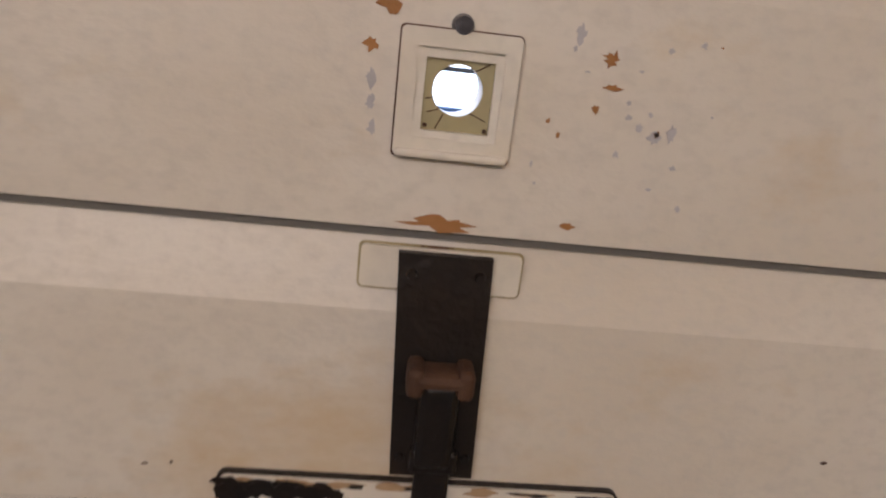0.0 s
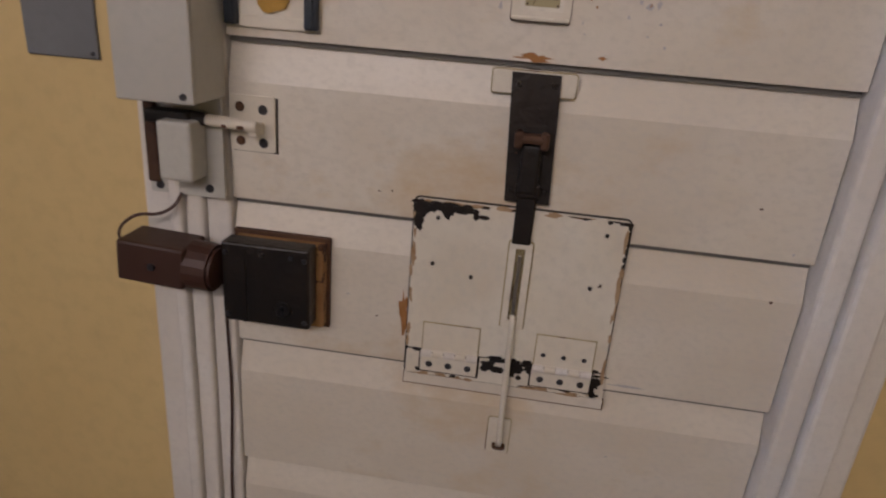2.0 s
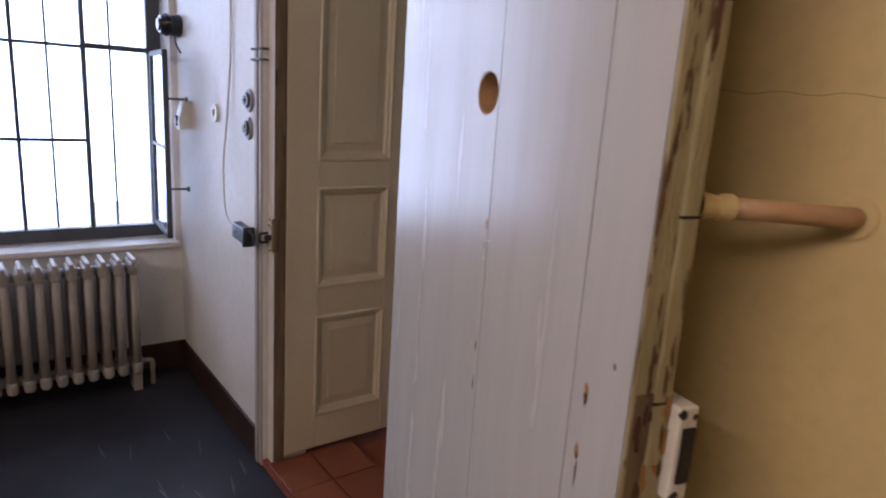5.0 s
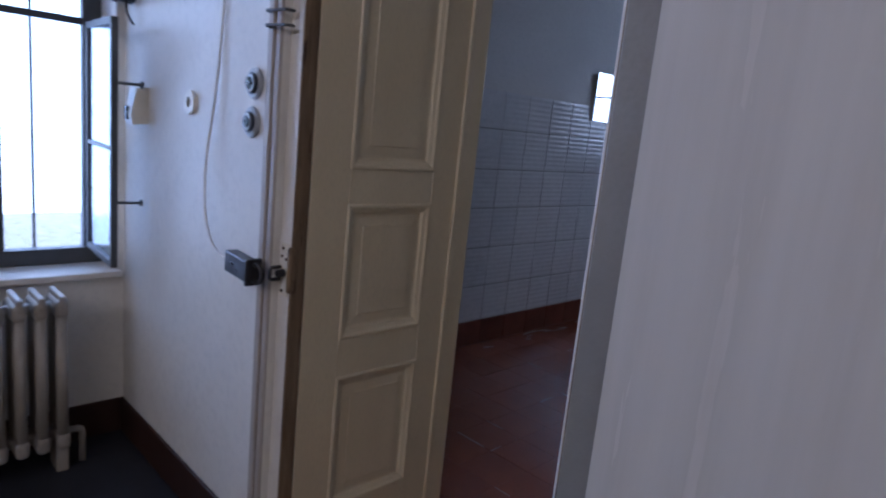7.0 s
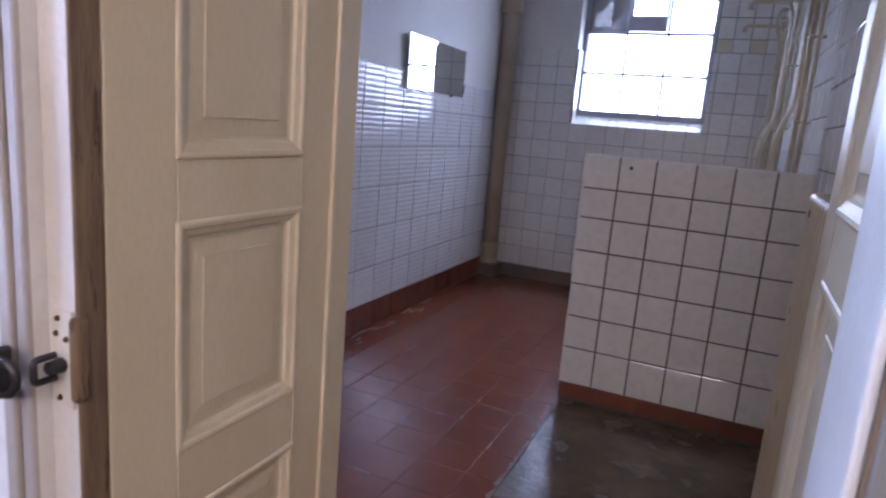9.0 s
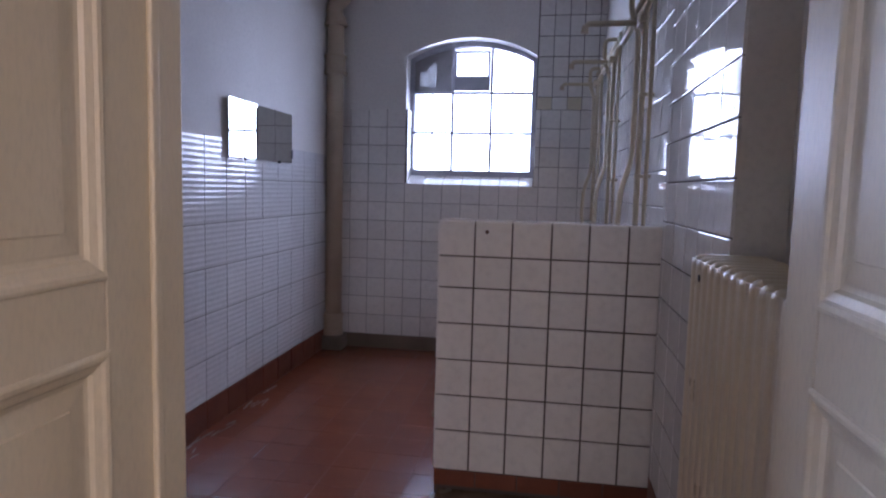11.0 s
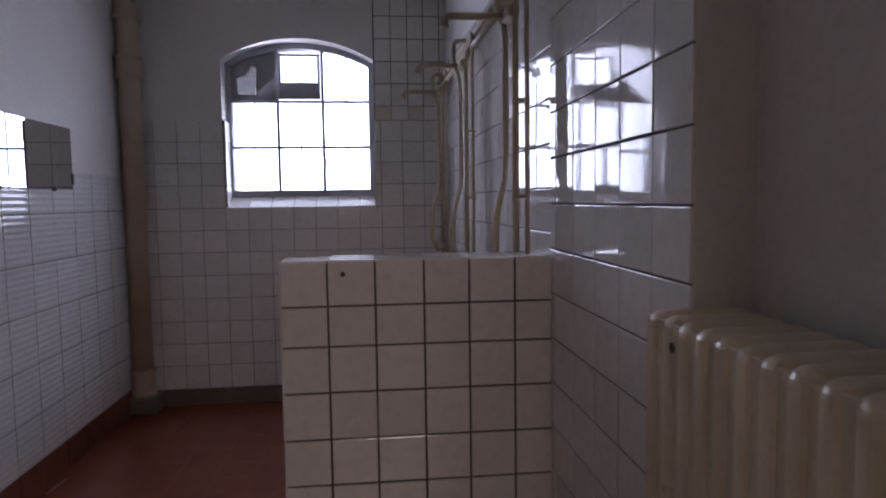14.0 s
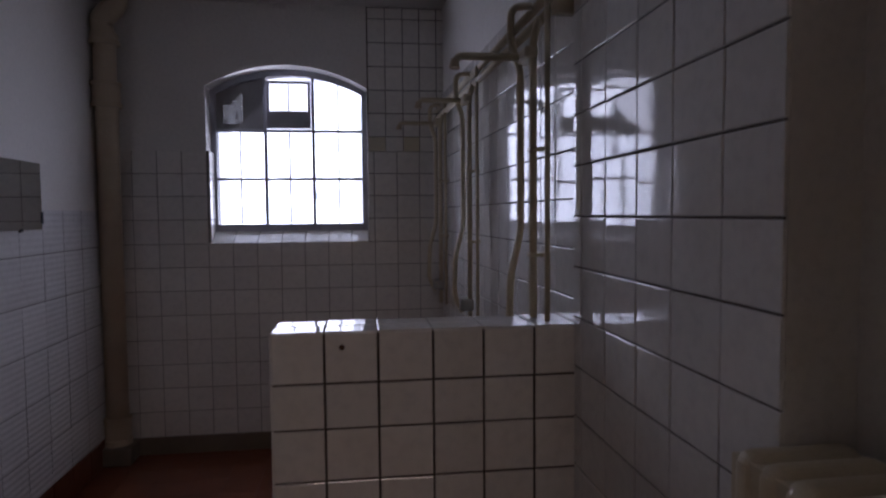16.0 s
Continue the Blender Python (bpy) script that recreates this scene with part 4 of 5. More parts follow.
def panelled_leaf(name, label, m, w, flip=1):
    """Three-panel door leaf in its own frame: hinge at u = 0, front face -v; z up."""
    d = thing(name, label, "door", kind="structure", at=m)
    t, st, sr = (0.04, 0.122, 0.168) if flip else (0.04, 0.095, 0.11)
    rails = [(0.02, 0.16), (0.570, 0.688), (1.066, 1.168), (1.93, 2.04)]
    profile = ((0.0, 0.0), (0.002, 0.0028), (0.006, 0.004), (0.012, 0.0028), (0.016, -0.001), (0.026, -0.005), (0.030, -0.0105), (0.036, -0.012))
    bevel = ((0.036, -0.012), (0.060, -0.0095), (0.0615, -0.0075))

    def rings(steps_of, u0, z0, u1, z1, fill):
        bm = B()
        for s, y0 in ((1, 0.0), (-1, t)):
            loops = [[bm.verts.new((u, y0 - s * h, z)) for u, z in ((u0 + k, z0 + k), (u1 - k, z0 + k), (u1 - k, z1 - k), (u0 + k, z1 - k))] for k, h in steps_of]
            for p, q in zip(loops, loops[1:]):
                for i in range(4):
                    f = (p[i], p[(i + 1) % 4], q[(i + 1) % 4], q[i])
                    bm.faces.new(f if s > 0 else f[::-1])
            if fill:
                bm.faces.new(loops[-1] if s > 0 else loops[-1][::-1])
        return bm

    for u0, u1 in ((0, st), (w - sr, w)):
        part("stile", box(B(), (u0, 0, 0.02), (u1, t, 2.04), 0.003), M_CREAM, d)
    for z0, z1 in rails:
        part("rail", box(B(), (st + 0.0005, 0.0005, z0), (w - sr - 0.0005, t - 0.0005, z1), 0.002), M_CREAM, d)
    for (a, z0), (z1, b) in zip(rails, rails[1:]):
        p = part("panel", box(B(), (st, 0.0125, z0), (w - sr, t - 0.0125, z1)), M_CREAM, d)
        part("moulding", rings(profile, st - 0.004, z0 - 0.004, w - sr + 0.004, z1 + 0.004, False), M_CREAM, p)
        part("raised_field", rings(bevel, st, z0, w - sr, z1, True), M_CREAM, p)
    if flip:
        part("meeting_bead", box(B(), (w - 0.075, -0.010, 0.02), (w - 0.055, 0.0, 2.04), 0.004), M_CREAM, d)
        part("cover_strip", box(B(), (w - 0.0545, -0.006, 0.02), (w + 0.006, 0.0, 2.04), 0.003), M_CREAM, d)
    return d


def stand(a, b):
    return Matrix.Translation((a[0], a[1], 0)) @ Matrix.Rotation(math.atan2(b[1] - a[1], b[0] - a[0]), 4, "Z")


LEAF_A, LEAF_B = (0.087, 0.062), (0.091, 0.65)
panelled_leaf("panelled_door_leaf", "cream painted panelled door leaf standing open into the shower room", stand(LEAF_A, LEAF_B), 0.588)
RL_A, RL_B = (0.984, 0.645), (0.978, 0.130)
panelled_leaf("panelled_door_leaf", "white panelled door leaf open in front of the shower room radiator", stand(RL_B, RL_A) @ Matrix.Translation((0, -0.04, 0)), 0.515, 0)

# hasp plate and padlock on the left post, with its cable
hs = thing("hasp_plate", "rusted white hasp plate on the door post", "hasp", at=Matrix.Translation((0, 0.0145, 0)))
part("plate", box(B(), (0.036, 0.001, 0.825), (0.076, 0.006, 0.965), 0.002), M_STEELPAINT, hs)
part("bolt_bar", box(B(), (0.076, -0.006, 0.838), (0.093, 0.020, 0.960), 0.008, 3), M_BROWNEDGE, hs, "worn brown bolt bar")
part("boss", rod(B(), (0.058, 0.001, 0.888), (0.058, -0.022, 0.888), 0.011, 14, 0.009, 0.002), M_GALV, hs)
part("staple", tube(B(), [(0.058, -0.010, 0.905), (0.058, -0.040, 0.905), (0.058, -0.040, 0.873), (0.058, -0.010, 0.873)], 0.005, 10, 0.008), M_GALV, hs)
for x, z in ((0.050, 0.838), (0.050, 0.952), (0.066, 0.925), (0.046, 0.93)):
    screw(hs, x, 0.001, z, 0.0045, M_RUST)
pl = thing("padlock", "dark steel shackle padlock hanging at the hasp", "padlock")
pm = Matrix.Translation((-0.020, -0.052, 0.888)) @ Matrix.Rotation(radians(3), 4, "Y")
part("body", box(B(), (-0.085, -0.018, -0.029), (0.032, 0.018, 0.029), 0.005, 3, pm), M_GALV, pl)
part("end_collar", box(B(), (0.033, -0.022, -0.036), (0.045, 0.022, 0.036), 0.005, 3, pm), M_GALV, pl)
part("shackle", tube(B(), [pm @ Vector(v) for v in ((0.044, 0.0, 0.022), (0.068, 0.004, 0.022), (0.078, 0.006, 0.0), (0.068, 0.004, -0.022), (0.044, 0.0, -0.022))], 0.0062, 10, 0.014), M_GALV, pl)
for u, v in ((-0.04, 0.002), (-0.02, -0.010)):
    part("key_slot", box(B(), (u - 0.009, -0.0195, v - 0.003), (u + 0.009, -0.018, v + 0.003), 0.001, m=pm), M_BAKELITE, pl)
wire = part("alarm_cable", tube(B(), [(-0.29, -0.006, 2.2), (-0.292, -0.006, 1.56), (-0.315, -0.012, 1.32), (-0.350, -0.022, 1.12), (-0.325, -0.03, 0.98), (-0.25, -0.045, 0.915), (-0.17, -0.052, 0.892), (-0.104, -0.052, 0.890)], 0.004, 8, 0.09, 8), M_FRAME)
tagged(wire, "thin grey cable hanging down the wall to the padlock", "cable")
for z in (1.50, 1.535):
    tagged(part("frame_staple", tube(B(), [(0.060, 0.006, z), (0.060, -0.018, z), (-0.02, -0.026, z), (-0.02, -0.012, z)], 0.004, 8, 0.006), M_WINFRAME), "dark wire staple bent round the door frame", "staple", "frame staples")


def rotary(x, z, knob):
    s = thing("rotary_switch", "round dark bakelite rotary switch in a pale ring", "switch", "rotary switches by the door")
    part("ring", rod(B(), (x, 0, z), (x, -0.010, z), 0.043, 30, 0.039, 0.003), M_PORCELAIN, s)
    part("cover", rod(B(), (x, -0.010, z), (x, -0.017, z), 0.030, 26, 0.027, 0.003), M_DARKSTEEL, s)
    part("rim", slab(B(), [disc(x, z, 0.0225, 24), disc(x, z, 0.017, 24)], Matrix.Translation((0, -0.017, 0)) @ XZ, 0.004), M_PORCELAIN, s)
    if knob:
        part("knob", box(B(), (x - 0.014, -0.026, z - 0.004), (x + 0.014, -0.017, z + 0.004), 0.003), M_BAKELITE, s)
    else:
        part("key_socket", slab(B(), [disc(x, z, 0.012, 18), rect(x - 0.005, z - 0.005, x + 0.005, z + 0.005)], Matrix.Translation((0, -0.017, 0)) @ XZ, 0.007), M_BAKELITE, s)
    return s


rotary(-0.103, 1.361, True)
rotary(-0.112, 1.261, False)
ring = thing("wall_bushing", "white porcelain wall bushing with a brown hole", "wall bushing")
part("collar", slab(B(), [disc(-0.50, 1.296, 0.036), disc(-0.50, 1.296, 0.016)], XZ, 0.012), M_SWITCH, ring)
part("plug", rod(B(), (-0.50, 0, 1.296), (-0.50, -0.004, 1.296), 0.0155, 16), M_BROWNEDGE, ring)
dv = thing("wall_detector", "white plastic detector with a dark lens on the hall wall", "detector")
part("body", slab(B(), [[(-0.052, 1.20), (0.0, 1.205), (0.0, 1.33), (-0.038, 1.325), (-0.058, 1.235)]], Matrix.Translation((-0.925, 0, 0)) @ YZ, 0.062), M_SWITCH, dv)
part("lens", box(B(), (-0.918, -0.062, 1.215), (-0.890, -0.052, 1.262), 0.006, 3), M_BAKELITE, dv)
hn = thing("wall_bell", "dark bakelite bell with a hanging lead high on the hall wall", "bell")
part("base", rod(B(), (-1.02, 0, 1.66), (-1.02, -0.05, 1.66), 0.05, 24, 0.045, 0.006), M_DARKSTEEL, hn)
part("dome", rod(B(), (-1.02, -0.05, 1.66), (-1.02, -0.10, 1.66), 0.055, 24, 0.035, 0.01), M_BAKELITE, hn)
part("lead", tube(B(), [(-1.0, -0.03, 1.62), (-1.0, -0.03, 1.58), (-0.985, -0.01, 1.54)], 0.004, 8, 0.02), M_BAKELITE, hn)

# ---- hall window and radiator ----
hw = thing("hall_window", "dark steel multi-pane hall window with one casement open", "window", kind="structure")
XW = -1.27
for y0, y1 in ((-1.34, -1.30), (-0.948, -0.932), (-0.658, -0.642), (-0.382, -0.362), (-0.10, -0.035)):
    part("mullion", box(B(), (XW - 0.02, y0, 0.645), (XW + 0.02, y1, 2.49), 0.003), M_WINFRAME, hw)
part("lower_rail", box(B(), (XW - 0.022, -1.33, 0.635), (XW + 0.03, -0.034, 0.695), 0.004), M_WINFRAME, hw)
for z in (1.112, 1.54, 1.98):
    for y0, y1 in ((-1.30, -0.948), (-0.932, -0.658), (-0.642, -0.382)):
        part("glazing_bar", box(B(), (XW - 0.012, y0, z - 0.008), (XW + 0.012, y1, z + 0.008), 0.002), M_WINFRAME, hw)
part("transom", box(B(), (XW - 0.018, -0.362, 1.535), (XW + 0.018, -0.10, 1.56), 0.003), M_WINFRAME, hw)
for y in (-1.12, -0.80, -0.51, -0.245):
    part("security_bar", rod(B(), (XW - 0.09, y, 0.63), (XW - 0.09, y, 2.5), 0.006, 8), M_WINFRAME, hw)
part("sill", box(B(), (-1.28, -1.335, 0.605), (-1.07, -0.015, 0.632), 0.006), M_FRAME, hw, "white painted stone window sill")
for k in range(3):
    p = part("pane", box(B(), (XW - 0.003, (-1.30, -0.932, -0.642)[k], 0.70), (XW + 0.001, (-0.948, -0.658, -0.382)[k], 2.48)), M_GLASS, hw)
    p.visible_shadow = False
for k in range(22):
    z = 0.64 + k * 0.083
    part("reveal_brick", box(B(), (XW - 0.21, -0.0295, z), (XW - 0.04, -0.0200 - 0.012, z + 0.070), 0.002), M_BRICK, hw)
cs = thing("casement", "open bluish glazed steel window casement against the wall", "casement", at=Matrix.Translation((-1.235, -0.085, 0)) @ Matrix.Rotation(radians(-4), 4, "Z"))
for lo, hi in (((0, -0.01, 0.70), (0.022, 0.012, 1.545)), ((0.355, -0.01, 0.70), (0.378, 0.012, 1.545)), ((0.022, -0.01, 0.70), (0.355, 0.012, 0.722)), ((0.022, -0.01, 1.523), (0.355, 0.012, 1.545)), ((0.022, -0.008, 1.105), (0.355, 0.01, 1.12))):
    part("rail", box(B(), lo, hi, 0.002), M_WINFRAME, cs)
for z0, z1 in ((0.722, 1.105), (1.12, 1.523)):
    p = part("pane", box(B(), (0.022, -0.001, z0), (0.355, 0.002, z1)), M_PANEGLASS, cs)
    p.visible_shadow = False
for z in (0.93, 1.335):
    part("hook", rod(rod(B(), (0.372, 0.012, z), (0.378, 0.082, z), 0.005, 8), (0.378, 0.082, z), (0.378, 0.090, z), 0.012, 10), M_WINFRAME, cs)


def radiator(name, label, count, pitch, depth, z0, z1, m, material, cols=3, star=False):
    """A sectional radiator along local x; depth along y."""
    r = thing(name, label, "radiator", at=m)
    for k in range(count):
        bm = B()
        u = k * pitch
        if star:
            for c in range(cols):
                v = -depth / 2 + depth * (c + 0.5) / cols
                tube(bm, [(u, v, z0 + 0.03), (u, v, z1 - 0.03)], pitch * 0.30, 10)
            for z in (z0 + 0.03, z1 - 0.035):
                box(bm, (u - pitch * 0.36, -depth / 2, z - 0.03), (u + pitch * 0.36, depth / 2, z + 0.033), pitch * 0.30, 3)
            box(bm, (u - pitch * 0.16, -depth / 2 - 0.004, z1 - 0.03), (u + pitch * 0.16, depth / 2 + 0.004, z1 + 0.016), pitch * 0.12, 2)
        else:
            box(bm, (u - pitch * 0.5, -depth / 2, z0), (u + pitch * 0.5, depth / 2, z1), pitch * 0.44, 5)
            box(bm, (u - pitch * 0.51, -depth / 2 + 0.005, z0 + 0.02), (u + pitch * 0.51, depth / 2 - 0.005, z1 - 0.012))
        rod(bm, (u - pitch * 0.5, 0, z1 - 0.04), (u + pitch * 0.5, 0, z1 - 0.04), 0.022, 12)
        rod(bm, (u - pitch * 0.5, 0, z0 + 0.04), (u + pitch * 0.5, 0, z0 + 0.04), 0.022, 12)
        part("section", bm, material, r, smooth=False)
    return r


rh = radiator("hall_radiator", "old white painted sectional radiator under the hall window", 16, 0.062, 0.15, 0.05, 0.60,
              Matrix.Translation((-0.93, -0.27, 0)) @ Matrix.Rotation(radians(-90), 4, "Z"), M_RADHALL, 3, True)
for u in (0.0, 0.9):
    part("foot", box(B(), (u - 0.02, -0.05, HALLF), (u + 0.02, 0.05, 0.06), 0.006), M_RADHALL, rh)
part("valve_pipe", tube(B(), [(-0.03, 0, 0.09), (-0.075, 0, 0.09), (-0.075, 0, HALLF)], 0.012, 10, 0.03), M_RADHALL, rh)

# unseen hall strip lamps: one lights the yellow wall and the locked door, the far one is added as fill
for cx, cy in ((2.35, -2.65), (0.75, -3.95)):
    hl = thing("strip_lamp", "unseen white fluorescent strip lamp hung from the hall ceiling", "lamp", "strip lamps of the hall")
    part("housing", box(B(), (cx - 0.85, cy - 0.05, 2.60), (cx + 0.85, cy + 0.05, 2.66), 0.008), M_SWITCH, hl)
    part("tube", rod(B(), (cx - 0.81, cy, 2.575), (cx + 0.81, cy, 2.575), 0.014, 14), M_SWITCH, hl)
    for x in (cx - 0.83, cx + 0.83):
        part("lamp_holder", box(B(), (x - 0.012, cy - 0.02, 2.55), (x + 0.012, cy + 0.02, 2.60), 0.003), M_SWITCH, hl)
    for x in (cx - 0.55, cx + 0.55):
        part("hanger", rod(B(), (x, cy, 2.66), (x, cy, 2.8), 0.006, 10), M_SWITCH, hl)

# ---- shower room ----
# arched steel window
win = thing("arched_window", "arched steel window with nine panes, a vent and a hopper", "window", kind="structure")
YF = 5.0
part("arch_frame", slab(B(), [arch(WX0 + 0.0, WX1 + 0.0, WZ0 + 0.055, WZS, WZT), arch(WX0 + 0.036, WX1 - 0.036, 1.444, WZS - 0.02, WZT - 0.042)], Matrix.Translation((0, YF + 0.03, 0)) @ XZ, 0.045), M_SHWIN, win)
for x in (-0.132, 0.184):
    part("mullion", box(B(), (x - 0.011, YF - 0.012, 1.444), (x + 0.011, YF + 0.02, 2.44), 0.003), M_SHWIN, win)
for z in (1.747, 2.070):
    part("glazing_bar", box(B(), (WX0 + 0.036, YF - 0.010, z - 0.010), (WX1 - 0.036, YF + 0.018, z + 0.010), 0.003), M_SHWIN, win)
part("vent_sheet", slab(B(), [[(WX0 + 0.036, 2.08), (-0.143, 2.08), (-0.143, 2.43), (-0.25, 2.405), (-0.36, 2.36), (WX0 + 0.036, 2.315)],
     [(-0.408, 2.118), (-0.276, 2.118), (-0.276, 2.312), (-0.309, 2.312), (-0.309, 2.277), (-0.342, 2.277), (-0.342, 2.243), (-0.408, 2.243)]],
     Matrix.Translation((0, YF + 0.008, 0)) @ XZ, 0.006), M_VENT, win, "grey vent sheet")
bm = B()
for i in range(9):
    x = -0.408 + 0.0165 * i
    box(bm, (x - 0.0062, YF + 0.003, 2.116), (x + 0.0062, YF + 0.007, 2.245 if i < 4 else 2.28 if i < 6 else 2.314))
for j in range(12):
    z = 2.118 + 0.0176 * j
    box(bm, (-0.41 if j < 8 else -0.345 if j < 10 else -0.312, YF + 0.0035, z - 0.0064), (-0.274, YF + 0.0065, z + 0.0064))
part("vent_grid", bm, M_VENT, win, "grid of small vent holes")
hop = part("hopper", slab(B(), [rect(-0.118, 2.085, 0.170, 2.40), rect(-0.100, 2.20, 0.152, 2.382)], Matrix.Translation((0, YF - 0.012, 0)) @ XZ, 0.02), M_SHWIN, win, "dark hopper sash tilted in")
part("hopper_flap", box(B(), (-0.10, YF - 0.03, 2.10), (0.152, YF - 0.024, 2.20), 0.002), mat("blue_grey_flap", (0.15, 0.19, 0.28), None, 8, 0.4), hop)
for i, (x0, x1) in enumerate(((WX0 + 0.036, -0.143), (-0.121, 0.173), (0.195, WX1 - 0.036))):
    for z0, z1 in ((1.446, 1.737), (1.757, 2.060)) + (((2.08, 2.40),) if i == 2 else ()):
        p = part("pane", box(B(), (x0, YF + 0.002, z0), (x1, YF + 0.006, z1)), M_GLASS, win)
        p.visible_shadow = False
for x, z0, z1 in ((-0.297, 1.446, 2.060), (0.026, 1.446, 2.060), (0.352, 1.446, 2.39)):
    part("thin_bar", box(B(), (x - 0.0055, YF - 0.008, z0), (x + 0.0055, YF + 0.0015, z1), 0.002), M_SHWIN, win)
part("thin_bar", box(B(), (0.022, YF - 0.030, 2.20), (0.030, YF - 0.020, 2.382), 0.002), M_SHWIN, hop)
for z in (1.86,):
    part("latch", box(B(), (0.196, YF - 0.02, z - 0.25), (0.203, YF - 0.006, z - 0.20), 0.002), M_SHWIN, win)

# mirror on the ribbed tiles
mr = thing("wall_mirror", "frameless wall mirror held by small clips above the tiles", "mirror",
           at=Matrix.Translation((LX + 0.019, 3.545, 0)) @ Matrix.Rotation(radians(0.8), 4, "Z") @ Matrix.Translation((-LX - 0.013, -3.545, 0)))
part("glass", box(B(), (LX + 0.010, 3.085, 1.442), (LX + 0.016, 4.005, 1.772), 0.001), M_MIRROR, mr)
part("backing", box(B(), (LX, 3.10, 1.45), (LX + 0.0095, 3.99, 1.76)), M_GREYPLATE, mr)
for y, z in ((4.008, 1.50), (3.30, 1.438), (3.80, 1.438)):
    part("clip", box(B(), (LX + 0.004, y - 0.012, z - 0.03 if y > 4 else z - 0.006), (LX + 0.020, y + 0.006, z + 0.03 if y > 4 else z + 0.010), 0.002), M_DARKSTEEL, mr)

# soil pipe in the corner
sp = thing("soil_pipe", "beige painted cast iron soil pipe with collars in the corner", "pipe")
px, py = -1.045, 4.745
part("shaft", tube(B(), [(px, py, 0.0), (px, py, 2.62), (px - 0.02, py + 0.0, 2.70), (px + 0.07, py + 0.02, 2.80), (px + 0.07, py + 0.02, CEIL)], 0.066, 20, 0.06), M_SOIL, sp, smooth=False)
for z0, z1, r in ((0.07, 0.11, 0.082), (0.11, 0.22, 0.076), (0.22, 0.245, 0.083), (2.17, 2.20, 0.090), (2.20, 2.30, 0.080), (2.30, 2.325, 0.090), (2.55, 2.575, 0.090), (2.575, 2.62, 0.080)):
    part("collar", rod(B(), (px, py, z0), (px, py, z1), r, 24, r, 0.004), M_SOIL, sp)
part("plinth", box(B(), (px - 0.075, py - 0.095, FLOOR), (px + 0.10, py + 0.085, 0.07), 0.012), mat("grey_plinth", (0.22, 0.19, 0.15), None, 8, 0.6), sp)

# cage lamp high on the left wall
cl = thing("bulkhead_lamp", "brass caged bulkhead lamp high on the plaster wall", "lamp")
part("base", rod(B(), (LX, 3.62, 2.68), (LX + 0.03, 3.62, 2.68), 0.085, 24, 0.08, 0.004), M_BRASS, cl)
part("globe", rod(B(), (LX + 0.03, 3.62, 2.68), (LX + 0.12, 3.62, 2.67), 0.06, 20, 0.035, 0.015), M_SWITCH, cl)
for a in range(6):
    c, s = math.cos(a * 1.0472), math.sin(a * 1.0472)
    part("cage_wire", tube(B(), [(LX + 0.03, 3.62 + 0.078 * c, 2.68 + 0.078 * s), (LX + 0.10, 3.62 + 0.07 * c, 2.675 + 0.07 * s), (LX + 0.15, 3.62, 2.665)], 0.004, 6, 0.03), M_BRASS, cl)
part("cage_ring", tube(B(), [(LX + 0.09, 3.62 + 0.074 * math.cos(k * 0.5236), 2.675 + 0.074 * math.sin(k * 0.5236)) for k in range(13)], 0.004, 6), M_BRASS, cl)

# tall radiator in the niche
radiator("shower_radiator", "tall cream enamelled sectional radiator beside the doorway", 14, 0.057, 0.19, 0.06, 1.15,
         Matrix.Translation((1.118, 1.388, 0)) @ Matrix.Rotation(radians(-90), 4, "Z"), M_RAD, 3)
tagged(part("radiator_vent_hole", rod(B(), (1.0235, 1.305, 1.100), (1.0215, 1.305, 1.100), 0.009, 12), M_BLACKIRON), "dark chipped vent hole in the radiator end", "vent plug")

# shower pipes
sx = 1.045
mani = thing("supply_pipes", "two cream painted supply pipes along the shower wall", "pipe")
for z, x in ((2.125, sx + 0.028), (2.185, sx + 0.035)):
    part("pipe", tube(B(), [(x, 2.43, z), (x - 0.075, 4.82, z)], 0.0155, 12), M_PIPE, mani)
part("bracket", box(B(), (sx + 0.015, 2.43, 2.10), (sx + 0.095, 2.455, 2.21), 0.006), M_PIPE, mani)


